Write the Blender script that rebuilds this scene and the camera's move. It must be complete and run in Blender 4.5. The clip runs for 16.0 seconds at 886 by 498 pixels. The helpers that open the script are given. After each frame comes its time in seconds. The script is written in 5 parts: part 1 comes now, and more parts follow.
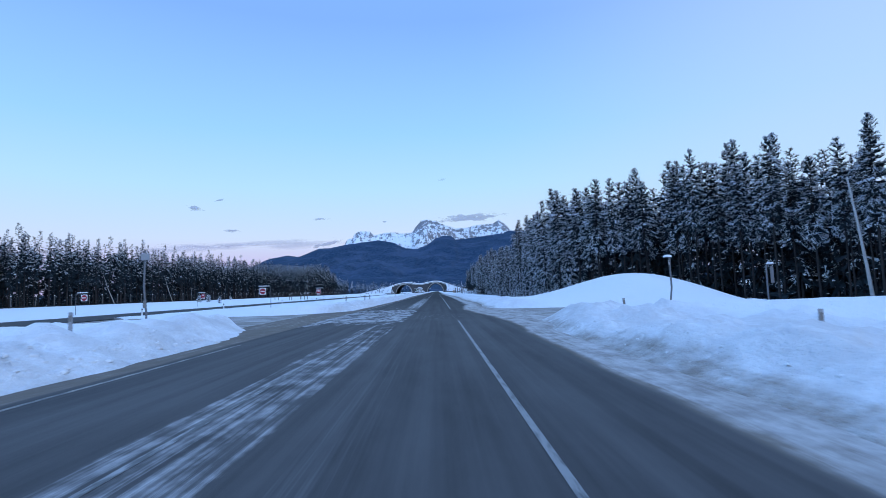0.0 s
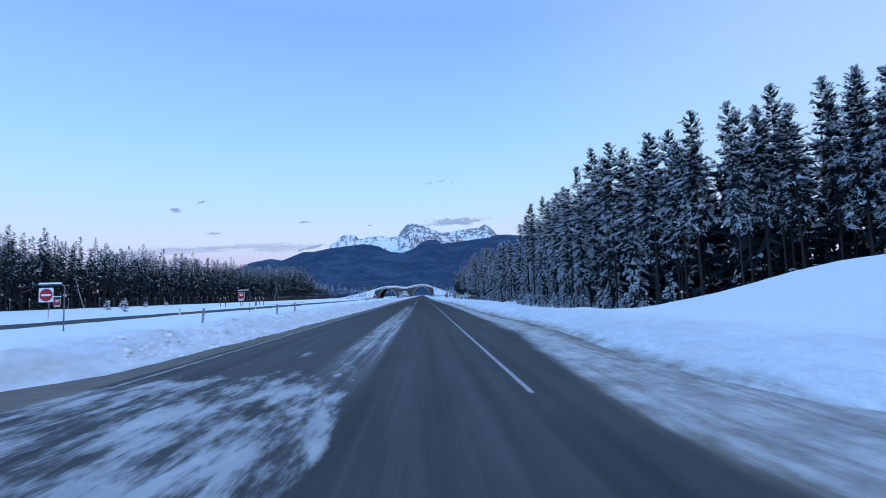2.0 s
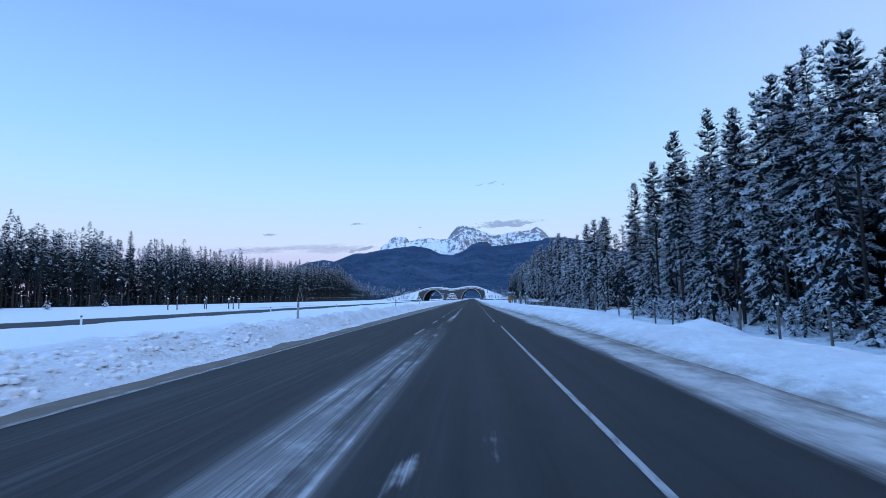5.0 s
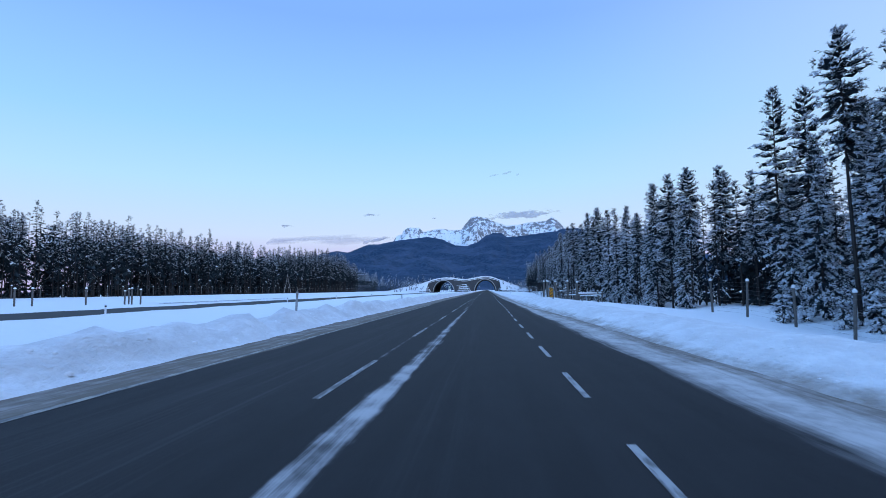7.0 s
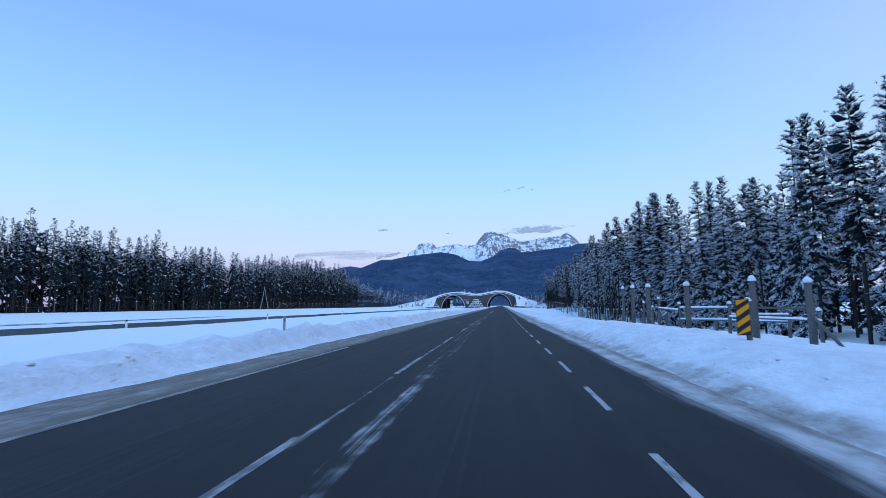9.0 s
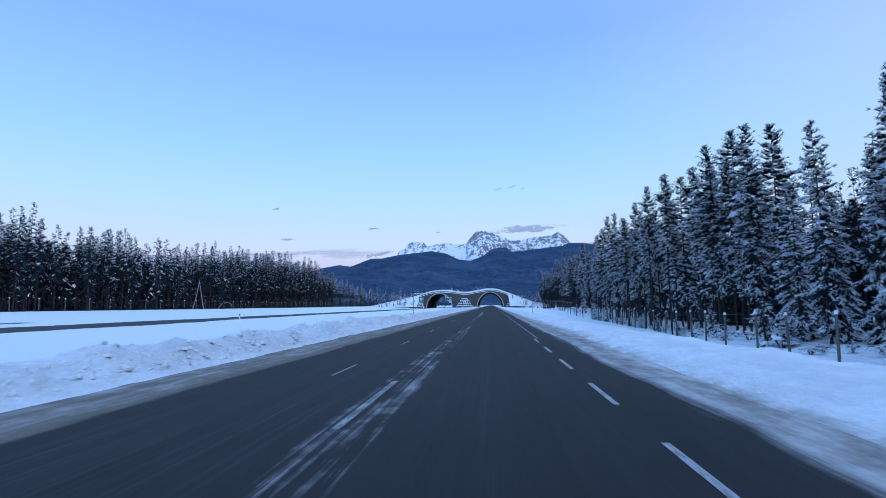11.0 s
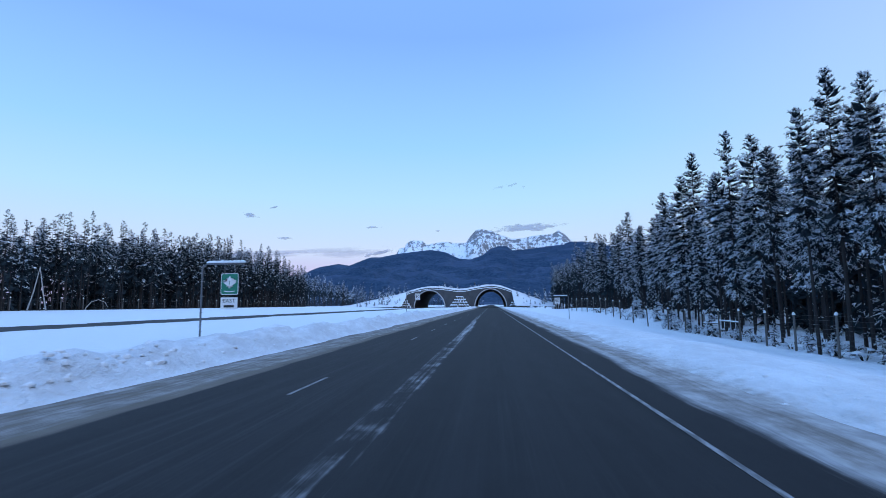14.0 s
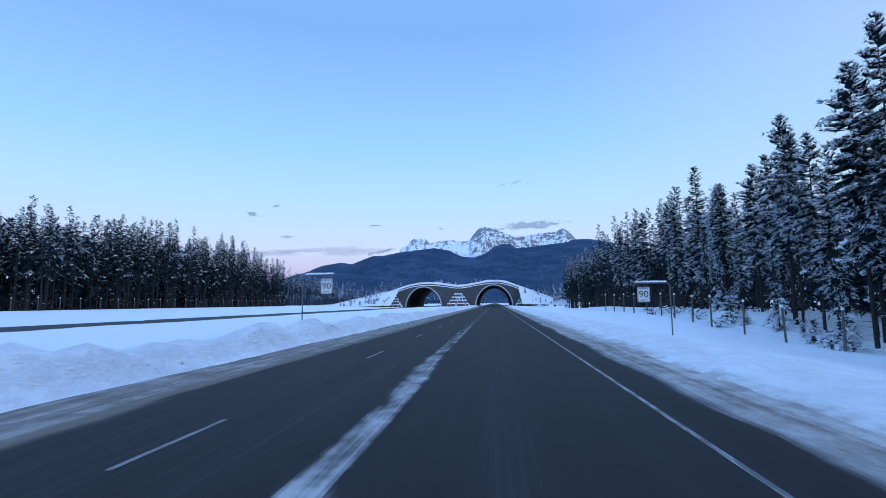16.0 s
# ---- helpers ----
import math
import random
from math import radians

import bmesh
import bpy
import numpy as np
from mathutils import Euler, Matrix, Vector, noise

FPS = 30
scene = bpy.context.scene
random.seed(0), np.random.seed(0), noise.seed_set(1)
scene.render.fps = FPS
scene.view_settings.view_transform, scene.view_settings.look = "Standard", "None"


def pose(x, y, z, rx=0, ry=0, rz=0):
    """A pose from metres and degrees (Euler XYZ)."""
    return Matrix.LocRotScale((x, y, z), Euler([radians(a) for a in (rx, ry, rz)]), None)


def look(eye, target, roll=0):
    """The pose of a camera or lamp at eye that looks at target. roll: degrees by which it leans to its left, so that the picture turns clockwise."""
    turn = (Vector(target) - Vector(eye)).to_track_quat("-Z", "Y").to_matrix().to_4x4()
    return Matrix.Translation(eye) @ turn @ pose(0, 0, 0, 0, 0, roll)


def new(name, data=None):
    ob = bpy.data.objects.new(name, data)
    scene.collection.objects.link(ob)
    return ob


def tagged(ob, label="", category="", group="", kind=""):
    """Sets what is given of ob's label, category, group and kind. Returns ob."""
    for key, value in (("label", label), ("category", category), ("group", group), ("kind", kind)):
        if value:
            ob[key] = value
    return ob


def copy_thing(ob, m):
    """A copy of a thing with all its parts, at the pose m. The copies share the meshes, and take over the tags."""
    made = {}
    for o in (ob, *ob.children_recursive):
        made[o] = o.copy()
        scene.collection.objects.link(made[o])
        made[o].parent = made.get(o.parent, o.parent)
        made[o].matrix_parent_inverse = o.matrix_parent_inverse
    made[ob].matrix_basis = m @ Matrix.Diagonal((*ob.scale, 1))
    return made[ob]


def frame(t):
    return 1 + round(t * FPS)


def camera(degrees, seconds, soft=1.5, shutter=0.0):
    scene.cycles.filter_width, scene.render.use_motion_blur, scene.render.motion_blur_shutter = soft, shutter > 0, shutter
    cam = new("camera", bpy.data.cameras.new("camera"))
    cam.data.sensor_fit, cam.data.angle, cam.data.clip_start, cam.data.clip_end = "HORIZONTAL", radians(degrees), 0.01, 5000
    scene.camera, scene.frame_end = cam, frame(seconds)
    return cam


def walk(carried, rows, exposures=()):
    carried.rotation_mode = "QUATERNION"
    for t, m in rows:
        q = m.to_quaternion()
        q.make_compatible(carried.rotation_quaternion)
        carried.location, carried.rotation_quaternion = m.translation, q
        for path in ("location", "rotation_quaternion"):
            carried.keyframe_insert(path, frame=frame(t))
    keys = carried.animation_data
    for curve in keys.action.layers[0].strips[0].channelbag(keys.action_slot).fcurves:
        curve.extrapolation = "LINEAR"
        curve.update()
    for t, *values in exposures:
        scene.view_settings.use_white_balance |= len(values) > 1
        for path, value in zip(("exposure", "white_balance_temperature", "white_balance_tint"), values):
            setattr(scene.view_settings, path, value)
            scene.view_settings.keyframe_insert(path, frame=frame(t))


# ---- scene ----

# ================= camera and walk =================
EYE = 1.45
PATH = [
    (0, 0.95, 0.00, -0.62, 4.67, 2.05),
    (0.5, 0.76, 8.15, -1.05, 4.40, 1.94),
    (1, 0.58, 16.30, -1.64, 4.32, 1.92),
    (1.5, 0.40, 24.45, -2.08, 4.63, 1.91),
    (2, 0.38, 32.60, -2.23, 5.10, 1.93),
    (2.5, 0.36, 40.75, -1.82, 5.61, 1.91),
    (3, 0.37, 48.90, -0.84, 5.95, 1.53),
    (3.5, 0.38, 57.05, 0.31, 6.12, 1.28),
    (4, 0.42, 65.20, 1.40, 6.07, 1.23),
    (4.5, 0.44, 73.35, 2.41, 5.91, 1.10),
    (5, 0.50, 81.50, 3.35, 5.56, 0.97),
    (7.5, 0.44, 122.25, 5.10, 4.58, 0.79),
    (8, 0.43, 130.40, 5.37, 5.21, 0.77),
    (8.5, 0.41, 138.55, 5.91, 5.84, 0.71),
    (9, 0.40, 146.70, 6.48, 6.39, 0.63),
    (11.5, -0.11, 187.45, 5.03, 6.25, 0.56),
    (12, -0.17, 195.60, 4.76, 6.03, 0.60),
    (12.5, -0.25, 203.75, 4.76, 6.00, 0.56),
    (13, -0.26, 211.90, 5.09, 6.11, 0.60),
    (13.5, -0.26, 220.05, 5.35, 6.23, 0.54),
    (14, -0.26, 228.20, 5.44, 6.24, 0.50),
    (14.5, -0.26, 236.35, 5.54, 6.15, 0.51),
    (15, -0.24, 244.50, 5.58, 6.07, 0.53),
    (15.5, -0.22, 252.65, 5.70, 6.00, 0.62),
    (16, -0.20, 260.80, 5.86, 6.08, 0.70),
]
cam = camera(82.0, 16.0, soft=0.6, shutter=0.12)
walk(cam, [(t, pose(x, y, EYE, 90 + pitch, roll, yaw)) for t, x, y, yaw, pitch, roll in PATH])

# ================= world and light =================
world = bpy.data.worlds.new("dusk_sky")
scene.world = world
world.use_nodes = True
wt = world.node_tree
wt.nodes.clear()
w_out = wt.nodes.new("ShaderNodeOutputWorld")
w_bg = wt.nodes.new("ShaderNodeBackground")
w_tc = wt.nodes.new("ShaderNodeTexCoord")
w_sep = wt.nodes.new("ShaderNodeSeparateXYZ")
w_ramp = wt.nodes.new("ShaderNodeValToRGB")
wt.links.new(w_tc.outputs["Generated"], w_sep.inputs[0])
wt.links.new(w_sep.outputs["Z"], w_ramp.inputs[0])
w_glow = wt.nodes.new("ShaderNodeMapRange")
w_glow.interpolation_type = "SMOOTHSTEP"
w_glow.inputs["From Min"].default_value, w_glow.inputs["From Max"].default_value, w_glow.inputs["To Max"].default_value = 0.05, 0.75, 0.6
w_mix = wt.nodes.new("ShaderNodeMix")
w_mix.data_type = "RGBA"
wt.links.new(w_sep.outputs["X"], w_glow.inputs["Value"])
wt.links.new(w_glow.outputs["Result"], w_mix.inputs[0])
wt.links.new(w_ramp.outputs[0], w_mix.inputs[6])
wt.links.new(w_mix.outputs[2], w_bg.inputs[0])
wt.links.new(w_bg.outputs[0], w_out.inputs[0])
w_bg.inputs[1].default_value = 1.05


def lin(r, g, b):
    """Linear colour from display values of 0 to 255."""
    return tuple((c / 255 / 12.92) if c < 10 else ((c / 255 + 0.055) / 1.055) ** 2.4 for c in (r, g, b)) + (1.0,)


SKY = [(0.0, (189, 183, 226)), (0.06, (200, 196, 236)), (0.105, (202, 221, 251)), (0.20, (179, 223, 255)), (0.30, (155, 210, 255)), (0.48, (130, 179, 255)), (0.58, (132, 181, 255)), (1.0, (140, 189, 255))]
w_mix.inputs[7].default_value = lin(189, 214, 252)
ramp = w_ramp.color_ramp
while len(ramp.elements) < len(SKY):
    ramp.elements.new(0.5)
for el, (p, c) in zip(ramp.elements, SKY):
    el.position, el.color = p, lin(*c)
ramp.elements[-1].color = tuple(1.75 * v for v in lin(*SKY[-1][1]))

sun = new("sun", bpy.data.lights.new("sun", "SUN"))
sun.data.energy, sun.data.angle, sun.data.color = 0.36, radians(60), (1.0, 0.88, 0.84)
sun.matrix_world = look((0, 0, 50), (-30, 40, 20))

# ================= materials =================


class Nodes:
    """Short-hand for building one node material."""

    def __init__(self, name):
        self.mat = bpy.data.materials.new(name)
        self.mat.use_nodes = True
        self.t = self.mat.node_tree
        self.t.nodes.clear()
        self.out = self.t.nodes.new("ShaderNodeOutputMaterial")
        self.b = self.t.nodes.new("ShaderNodeBsdfPrincipled")
        self.t.links.new(self.b.outputs[0], self.out.inputs[0])
        self.tc = self.t.nodes.new("ShaderNodeTexCoord")

    def put(self, sock, v):
        if isinstance(v, bpy.types.NodeSocket):
            self.t.links.new(v, sock)
        elif isinstance(v, (tuple, list)) and len(v) == 3 and sock.type == "RGBA":
            sock.default_value = (*v, 1.0)
        else:
            sock.default_value = v

    def math(self, op, a, b=0.0, clamp=False):
        n = self.t.nodes.new("ShaderNodeMath")
        n.operation, n.use_clamp = op, clamp
        self.put(n.inputs[0], a)
        self.put(n.inputs[1], b)
        return n.outputs[0]

    def scaled(self, sx, sy, sz):
        n = self.t.nodes.new("ShaderNodeMapping")
        self.t.links.new(self.tc.outputs["Object"], n.inputs[0])
        n.inputs["Scale"].default_value = (sx, sy, sz)
        return n.outputs[0]

    def noise(self, vec, scale=1.0, detail=4.0, rough=0.55):
        n = self.t.nodes.new("ShaderNodeTexNoise")
        self.t.links.new(vec, n.inputs["Vector"])
        n.inputs["Scale"].default_value, n.inputs["Detail"].default_value, n.inputs["Roughness"].default_value = scale, detail, rough
        return n.outputs["Fac"]

    def step(self, v, lo, hi):
        n = self.t.nodes.new("ShaderNodeMapRange")
        n.interpolation_type = "SMOOTHSTEP"
        self.put(n.inputs["Value"], v)
        n.inputs["From Min"].default_value, n.inputs["From Max"].default_value = lo, hi
        return n.outputs["Result"]

    def band(self, v, lo0, lo1, hi0, hi1):
        return self.math("MULTIPLY", self.step(v, lo0, lo1), self.math("SUBTRACT", 1.0, self.step(v, hi0, hi1)))

    def mix(self, f, a, b):
        n = self.t.nodes.new("ShaderNodeMix")
        n.data_type = "RGBA"
        self.put(n.inputs[0], f)
        self.put(n.inputs[6], a)
        self.put(n.inputs[7], b)
        return n.outputs[2]

    def axes(self):
        n = self.t.nodes.new("ShaderNodeSeparateXYZ")
        self.t.links.new(self.tc.outputs["Object"], n.inputs[0])
        return n.outputs

    def attribute(self, name):
        n = self.t.nodes.new("ShaderNodeAttribute")
        n.attribute_name = name
        return n.outputs["Fac"]

    def along(self, name, sx, sy):
        """Coordinates that run with an edge: a stored distance from it, and the way along y."""
        n = self.t.nodes.new("ShaderNodeCombineXYZ")
        self.put(n.inputs[0], self.math("MULTIPLY", self.attribute(name), sx))
        self.put(n.inputs[1], self.math("MULTIPLY", self.axes()[1], sy))
        return n.outputs[0]

    def bump(self, h, strength=0.3, dist=0.05):
        n = self.t.nodes.new("ShaderNodeBump")
        n.inputs["Strength"].default_value, n.inputs["Distance"].default_value = strength, dist
        self.put(n.inputs["Height"], h)
        self.t.links.new(n.outputs[0], self.b.inputs["Normal"])

    def random(self):
        return self.t.nodes.new("ShaderNodeObjectInfo").outputs["Random"]

    def island(self):
        return self.t.nodes.new("ShaderNodeNewGeometry").outputs["Random Per Island"]

    def done(self, color, rough=0.6, metal=0.0, spec=0.5):
        self.put(self.b.inputs["Base Color"], color)
        self.put(self.b.inputs["Roughness"], rough)
        self.put(self.b.inputs["Metallic"], metal)
        self.b.inputs["Specular IOR Level"].default_value = spec
        return self.mat


def plain(name, c, rough=0.6, metal=0.0, vary=0.12, scale=6.0, spec=0.5):
    m = Nodes(name)
    f = m.noise(m.scaled(1, 1, 1), scale, 5)
    dark = tuple(v * (1 - vary * 2) for v in c)
    light = tuple(min(1, v * (1 + vary)) for v in c)
    m.bump(m.noise(m.scaled(1, 1, 1), scale * 12, 3), 0.12, 0.01)
    return m.done(m.mix(f, dark, light), rough, metal, spec)


SNOW = (0.86, 0.905, 0.955)
GRIT = (0.235, 0.205, 0.175)


def snow_ground():
    m = Nodes("snow_field")
    fine = m.noise(m.scaled(1, 1, 1), 3.2, 6, 0.65)
    clod = m.noise(m.scaled(1, 0.8, 1), 1.5, 5, 0.7)
    lanes = m.noise(m.scaled(2.0, 0.16, 1), 1.0, 6, 0.65)
    # sanded, ploughed snow thrown to both verges
    v = m.attribute("verge")
    rough = m.math("ADD", m.math("MULTIPLY", clod, 0.55), m.math("MULTIPLY", lanes, 0.45))
    dirt = m.step(m.math("ADD", v, m.math("MULTIPLY", m.math("SUBTRACT", rough, 0.5), 1.9)), 0.22, 0.86)
    dirt = m.math("MULTIPLY", dirt, m.math("MULTIPLY", m.step(v, 0.04, 0.50), 0.94))
    col = m.mix(m.math("MULTIPLY", fine, 0.5), SNOW, (0.80, 0.865, 0.925))
    # greyer noise patches, coarse and fine, over the ploughed snow
    lump = m.math("MULTIPLY", m.step(m.noise(m.scaled(0.9, 0.30, 1), 1.0, 7, 0.7), 0.30, 0.66), m.attribute("thrown"))
    col = m.mix(m.math("MULTIPLY", lump, 0.50), col, (0.52, 0.525, 0.545))
    fine_patch = m.math("MULTIPLY", m.step(m.noise(m.scaled(2.6, 1.3, 1.8), 1.0, 6, 0.7), 0.36, 0.62), m.attribute("thrown"))
    col = m.mix(m.math("MULTIPLY", fine_patch, 0.34), col, (0.48, 0.485, 0.51))
    m.bump(m.math("ADD", m.math("MULTIPLY", clod, 0.7), m.math("MULTIPLY", fine, 0.3)), 1.0, 0.34)
    grimy = m.mix(m.step(m.noise(m.scaled(2.3, 1.5, 1), 1.0, 7, 0.7), 0.34, 0.64), GRIT, (0.40, 0.392, 0.388))
    return m.done(m.mix(dirt, col, grimy), 0.75, 0, 0.25)


def asphalt(name, side=False):
    m = Nodes(name)
    x, y, z = m.axes()
    grain = m.noise(m.scaled(1, 1, 1), 60, 3, 0.7)
    streak = m.noise(m.scaled(2.2, 0.035, 1), 1.0, 5, 0.6)
    streak2 = m.noise(m.scaled(6.5, 0.12, 1), 1.0, 5, 0.65)
    thin = m.noise(m.scaled(17, 0.16, 1), 1.0, 4, 0.6)
    patch = m.noise(m.scaled(0.8, 0.22, 1), 1.0, 5, 0.62)
    blot = m.noise(m.scaled(1.5, 1.0, 1), 1.0, 6, 0.68)
    tint = m.math("ADD", m.math("ADD", m.math("MULTIPLY", grain, 0.35), m.math("MULTIPLY", streak, 0.6)), m.math("MULTIPLY", m.noise(m.scaled(2.6, 0.9, 1), 1.0, 8, 0.75), 0.5))
    col = m.mix(m.step(tint, 0.42, 1.0), (0.0135, 0.0138, 0.0155), (0.027, 0.0274, 0.030))
    # dried salt and dust, most of it before and after the crossing
    dust = m.math("MULTIPLY", m.math("SUBTRACT", 1.0, m.step(y, 40.0, 112.0)), m.step(m.math("ADD", m.math("MULTIPLY", streak, 0.6), m.math("MULTIPLY", patch, 0.4)), 0.08, 0.92))
    col = m.mix(m.math("MULTIPLY", dust, m.math("SUBTRACT", 0.33, m.math("MULTIPLY", m.step(y, 18.0, 46.0), 0.11))), col, (0.34, 0.34, 0.35))
    film = m.math("MULTIPLY", m.step(m.math("ADD", m.math("MULTIPLY", streak2, 0.5), m.math("MULTIPLY", thin, 0.5)), 0.46, 0.74), m.attribute("film"))
    col = m.mix(film, col, (0.30, 0.31, 0.33))
    # blown snow left between the lanes
    rough = m.math("ADD", m.math("ADD", m.math("MULTIPLY", streak2, 0.38), m.math("MULTIPLY", thin, 0.24)), m.math("MULTIPLY", blot, 0.38))
    mid = m.attribute("mid")
    snow = m.math("MULTIPLY", m.step(m.math("ADD", mid, m.math("MULTIPLY", m.math("SUBTRACT", rough, 0.5), 2.4)), 0.36, 0.86), m.step(mid, 0.02, 0.22))
    smear = m.math("MULTIPLY", m.attribute("smear"), m.step(m.math("ADD", m.math("MULTIPLY", streak2, 0.55), m.math("MULTIPLY", thin, 0.45)), 0.26, 0.72))
    col = m.mix(m.math("MULTIPLY", smear, 0.60), col, (0.62, 0.63, 0.65))
    # packed snow in the mouth of the crossing, dragged along by tyres
    drift = m.math("ADD", m.math("MULTIPLY", m.noise(m.scaled(1.0, 0.42, 1), 1.0, 9, 0.70), 0.55), m.math("MULTIPLY", m.noise(m.scaled(3.4, 0.65, 1), 1.0, 7, 0.72), 0.45))
    cross = m.attribute("cross")
    packed = m.math("MULTIPLY", m.step(m.math("ADD", cross, m.math("MULTIPLY", m.math("SUBTRACT", drift, 0.5), 3.0)), 0.40, 0.78), m.step(cross, 0.02, 0.2))
    fleck = m.math("MULTIPLY", m.math("MULTIPLY", m.band(y, 26.0, 28.0, 31.0, 32.5), m.band(x, -0.5, 0.2, 1.9, 2.4)), m.step(m.noise(m.scaled(3.0, 3.6, 1), 1.0, 4, 0.6), 0.60, 0.66))
    snow = m.math("MAXIMUM", snow, m.math("MAXIMUM", packed, fleck))
    white = m.mix(m.step(x, 1.6, 3.4), m.mix(m.step(blot, 0.3, 0.7), (0.52, 0.53, 0.55), (0.74, 0.76, 0.79)), m.mix(m.step(blot, 0.3, 0.7), (0.27, 0.26, 0.255), (0.46, 0.46, 0.465)))
    col = m.mix(m.math("MULTIPLY", snow, 0.60), col, white)
    # sanded slush along both edges
    lanes = m.math("ADD", m.math("MULTIPLY", m.noise(m.along("rim", 5.0, 0.10), 1.0, 6, 0.66), 0.65), m.math("MULTIPLY", m.noise(m.scaled(1.8, 0.5, 1), 1.0, 7, 0.7), 0.35))
    edge = m.attribute("slush")
    grit = m.attribute("grit")
    over = m.math("MULTIPLY", m.step(m.math("ADD", edge, m.math("MULTIPLY", m.math("SUBTRACT", lanes, 0.5), 1.6)), 0.20, 0.90), m.step(edge, 0.02, 0.2))
    mottle = m.math("ADD", m.math("MULTIPLY", lanes, 0.62), m.math("MULTIPLY", m.noise(m.scaled(2.3, 1.2, 1), 1.0, 7, 0.7), 0.38))
    dirty = m.step(m.math("ADD", grit, m.math("MULTIPLY", m.math("SUBTRACT", mottle, 0.5), 2.0)), 0.22, 0.86)
    pale = m.mix(m.step(blot, 0.3, 0.65), (0.34, 0.334, 0.335), (0.60, 0.602, 0.612))
    slush = m.mix(dirty, pale, m.mix(blot, (0.110, 0.094, 0.078), (0.25, 0.222, 0.19)))
    col = m.mix(m.math("MULTIPLY", over, 0.88), col, slush)
    if side:
        tracks = m.step(m.noise(m.scaled(0.35, 1.6, 1), 1.0, 6, 0.62), 0.42, 0.70)
        col = m.mix(tracks, m.mix(blot, (0.17, 0.158, 0.145), (0.30, 0.285, 0.27)), (0.54, 0.55, 0.565))
    m.bump(m.math("ADD", m.math("MULTIPLY", grain, 0.3), m.math("MULTIPLY", m.math("ADD", snow, over), m.math("MULTIPLY", blot, 2.0))), 0.35, 0.02)
    return m.done(col, m.mix(m.math("MAXIMUM", snow, over), (0.74, 0.74, 0.74), (0.9, 0.9, 0.9)), 0, 0.14)


def worn_paint(name, c, wear):
    m = Nodes(name)
    f = m.noise(m.scaled(6, 1.2, 1), 1.5, 6, 0.7)
    return m.done(m.mix(m.step(f, wear - 0.08, wear + 0.10), c, (0.09, 0.095, 0.10)), 0.6)


def needles():
    m = Nodes("pine_needles")
    return m.done(m.mix(m.island(), (0.008, 0.016, 0.022), (0.031, 0.048, 0.057)), 0.8, 0, 0.2)


def bark():
    m = Nodes("pine_bark")
    f = m.noise(m.scaled(3, 3, 0.5), 2.0, 5, 0.65)
    m.bump(f, 0.6, 0.03)
    return m.done(m.mix(f, (0.012, 0.011, 0.011), (0.058, 0.053, 0.052)), 0.9, 0, 0.2)


def tree_snow():
    m = Nodes("snow_on_branches")
    return m.done(m.mix(m.island(), (0.61, 0.67, 0.74), (0.85, 0.89, 0.94)), 0.8, 0, 0.2)


def hazy_ridge_forest():
    m = Nodes("hazy_forest_slope")
    f = m.noise(m.scaled(0.012, 0.012, 0.02), 1.0, 8, 0.65)
    g = m.noise(m.scaled(0.07, 0.04, 0.06), 1.0, 8, 0.75)
    h = m.noise(m.scaled(0.0035, 0.0035, 0.012), 1.0, 5, 0.6)
    # distance haze is put into the colour: forest tones shifted to blue
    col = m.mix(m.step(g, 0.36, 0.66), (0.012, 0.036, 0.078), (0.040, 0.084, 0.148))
    # paler blue patches for thicker haze, painted as well
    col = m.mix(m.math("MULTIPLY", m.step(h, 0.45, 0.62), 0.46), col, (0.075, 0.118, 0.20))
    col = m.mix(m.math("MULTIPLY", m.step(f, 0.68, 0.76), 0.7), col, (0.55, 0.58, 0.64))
    return m.done(col, 0.95, 0, 0.1)


def peak_rock():
    m = Nodes("snowy_peak_rock")
    geo = m.t.nodes.new("ShaderNodeNewGeometry")
    sep = m.t.nodes.new("ShaderNodeSeparateXYZ")
    m.t.links.new(geo.outputs["Normal"], sep.inputs[0])
    f = m.noise(m.scaled(0.034, 0.020, 0.017), 1.0, 10, 0.74)
    g = m.noise(m.scaled(0.012, 0.012, 0.05), 1.0, 8, 0.72)
    steep = m.math("MULTIPLY", m.math("SUBTRACT", 0.62, sep.outputs["Z"]), 0.20)
    pz = m.axes()[2]
    low = m.math("SUBTRACT", m.math("MULTIPLY", m.math("SUBTRACT", 1.0, m.step(pz, 440.0, 580.0)), 0.045), m.math("MULTIPLY", m.step(pz, 545.0, 650.0), 0.036))
    k = m.math("ADD", low, m.math("SUBTRACT", m.math("ADD", m.math("MULTIPLY", f, 0.65), m.math("MULTIPLY", g, 0.35)), steep))
    rock = m.mix(g, (0.16, 0.165, 0.18), (0.36, 0.36, 0.38))
    return m.done(m.mix(m.step(k, 0.497, 0.540), rock, SNOW), 0.9, 0, 0.1)


def cloud_mat(name, color, most, sx, sz):
    m = Nodes(name)
    f = m.noise(m.scaled(sx, 0.010, sz), 1.0, 7, 0.62)
    tr = m.t.nodes.new("ShaderNodeBsdfTransparent")
    mx = m.t.nodes.new("ShaderNodeMixShader")
    k = m.step(m.math("ADD", m.attribute("body"), m.math("MULTIPLY", m.math("SUBTRACT", f, 0.5), 2.4)), 0.25, 1.0)
    m.put(mx.inputs[0], m.math("MULTIPLY", k, most))
    m.t.links.new(tr.outputs[0], mx.inputs[1])
    m.t.links.new(m.b.outputs[0], mx.inputs[2])
    m.t.links.new(mx.outputs[0], m.out.inputs[0])
    return m.done(color, 1.0, 0, 0.0)


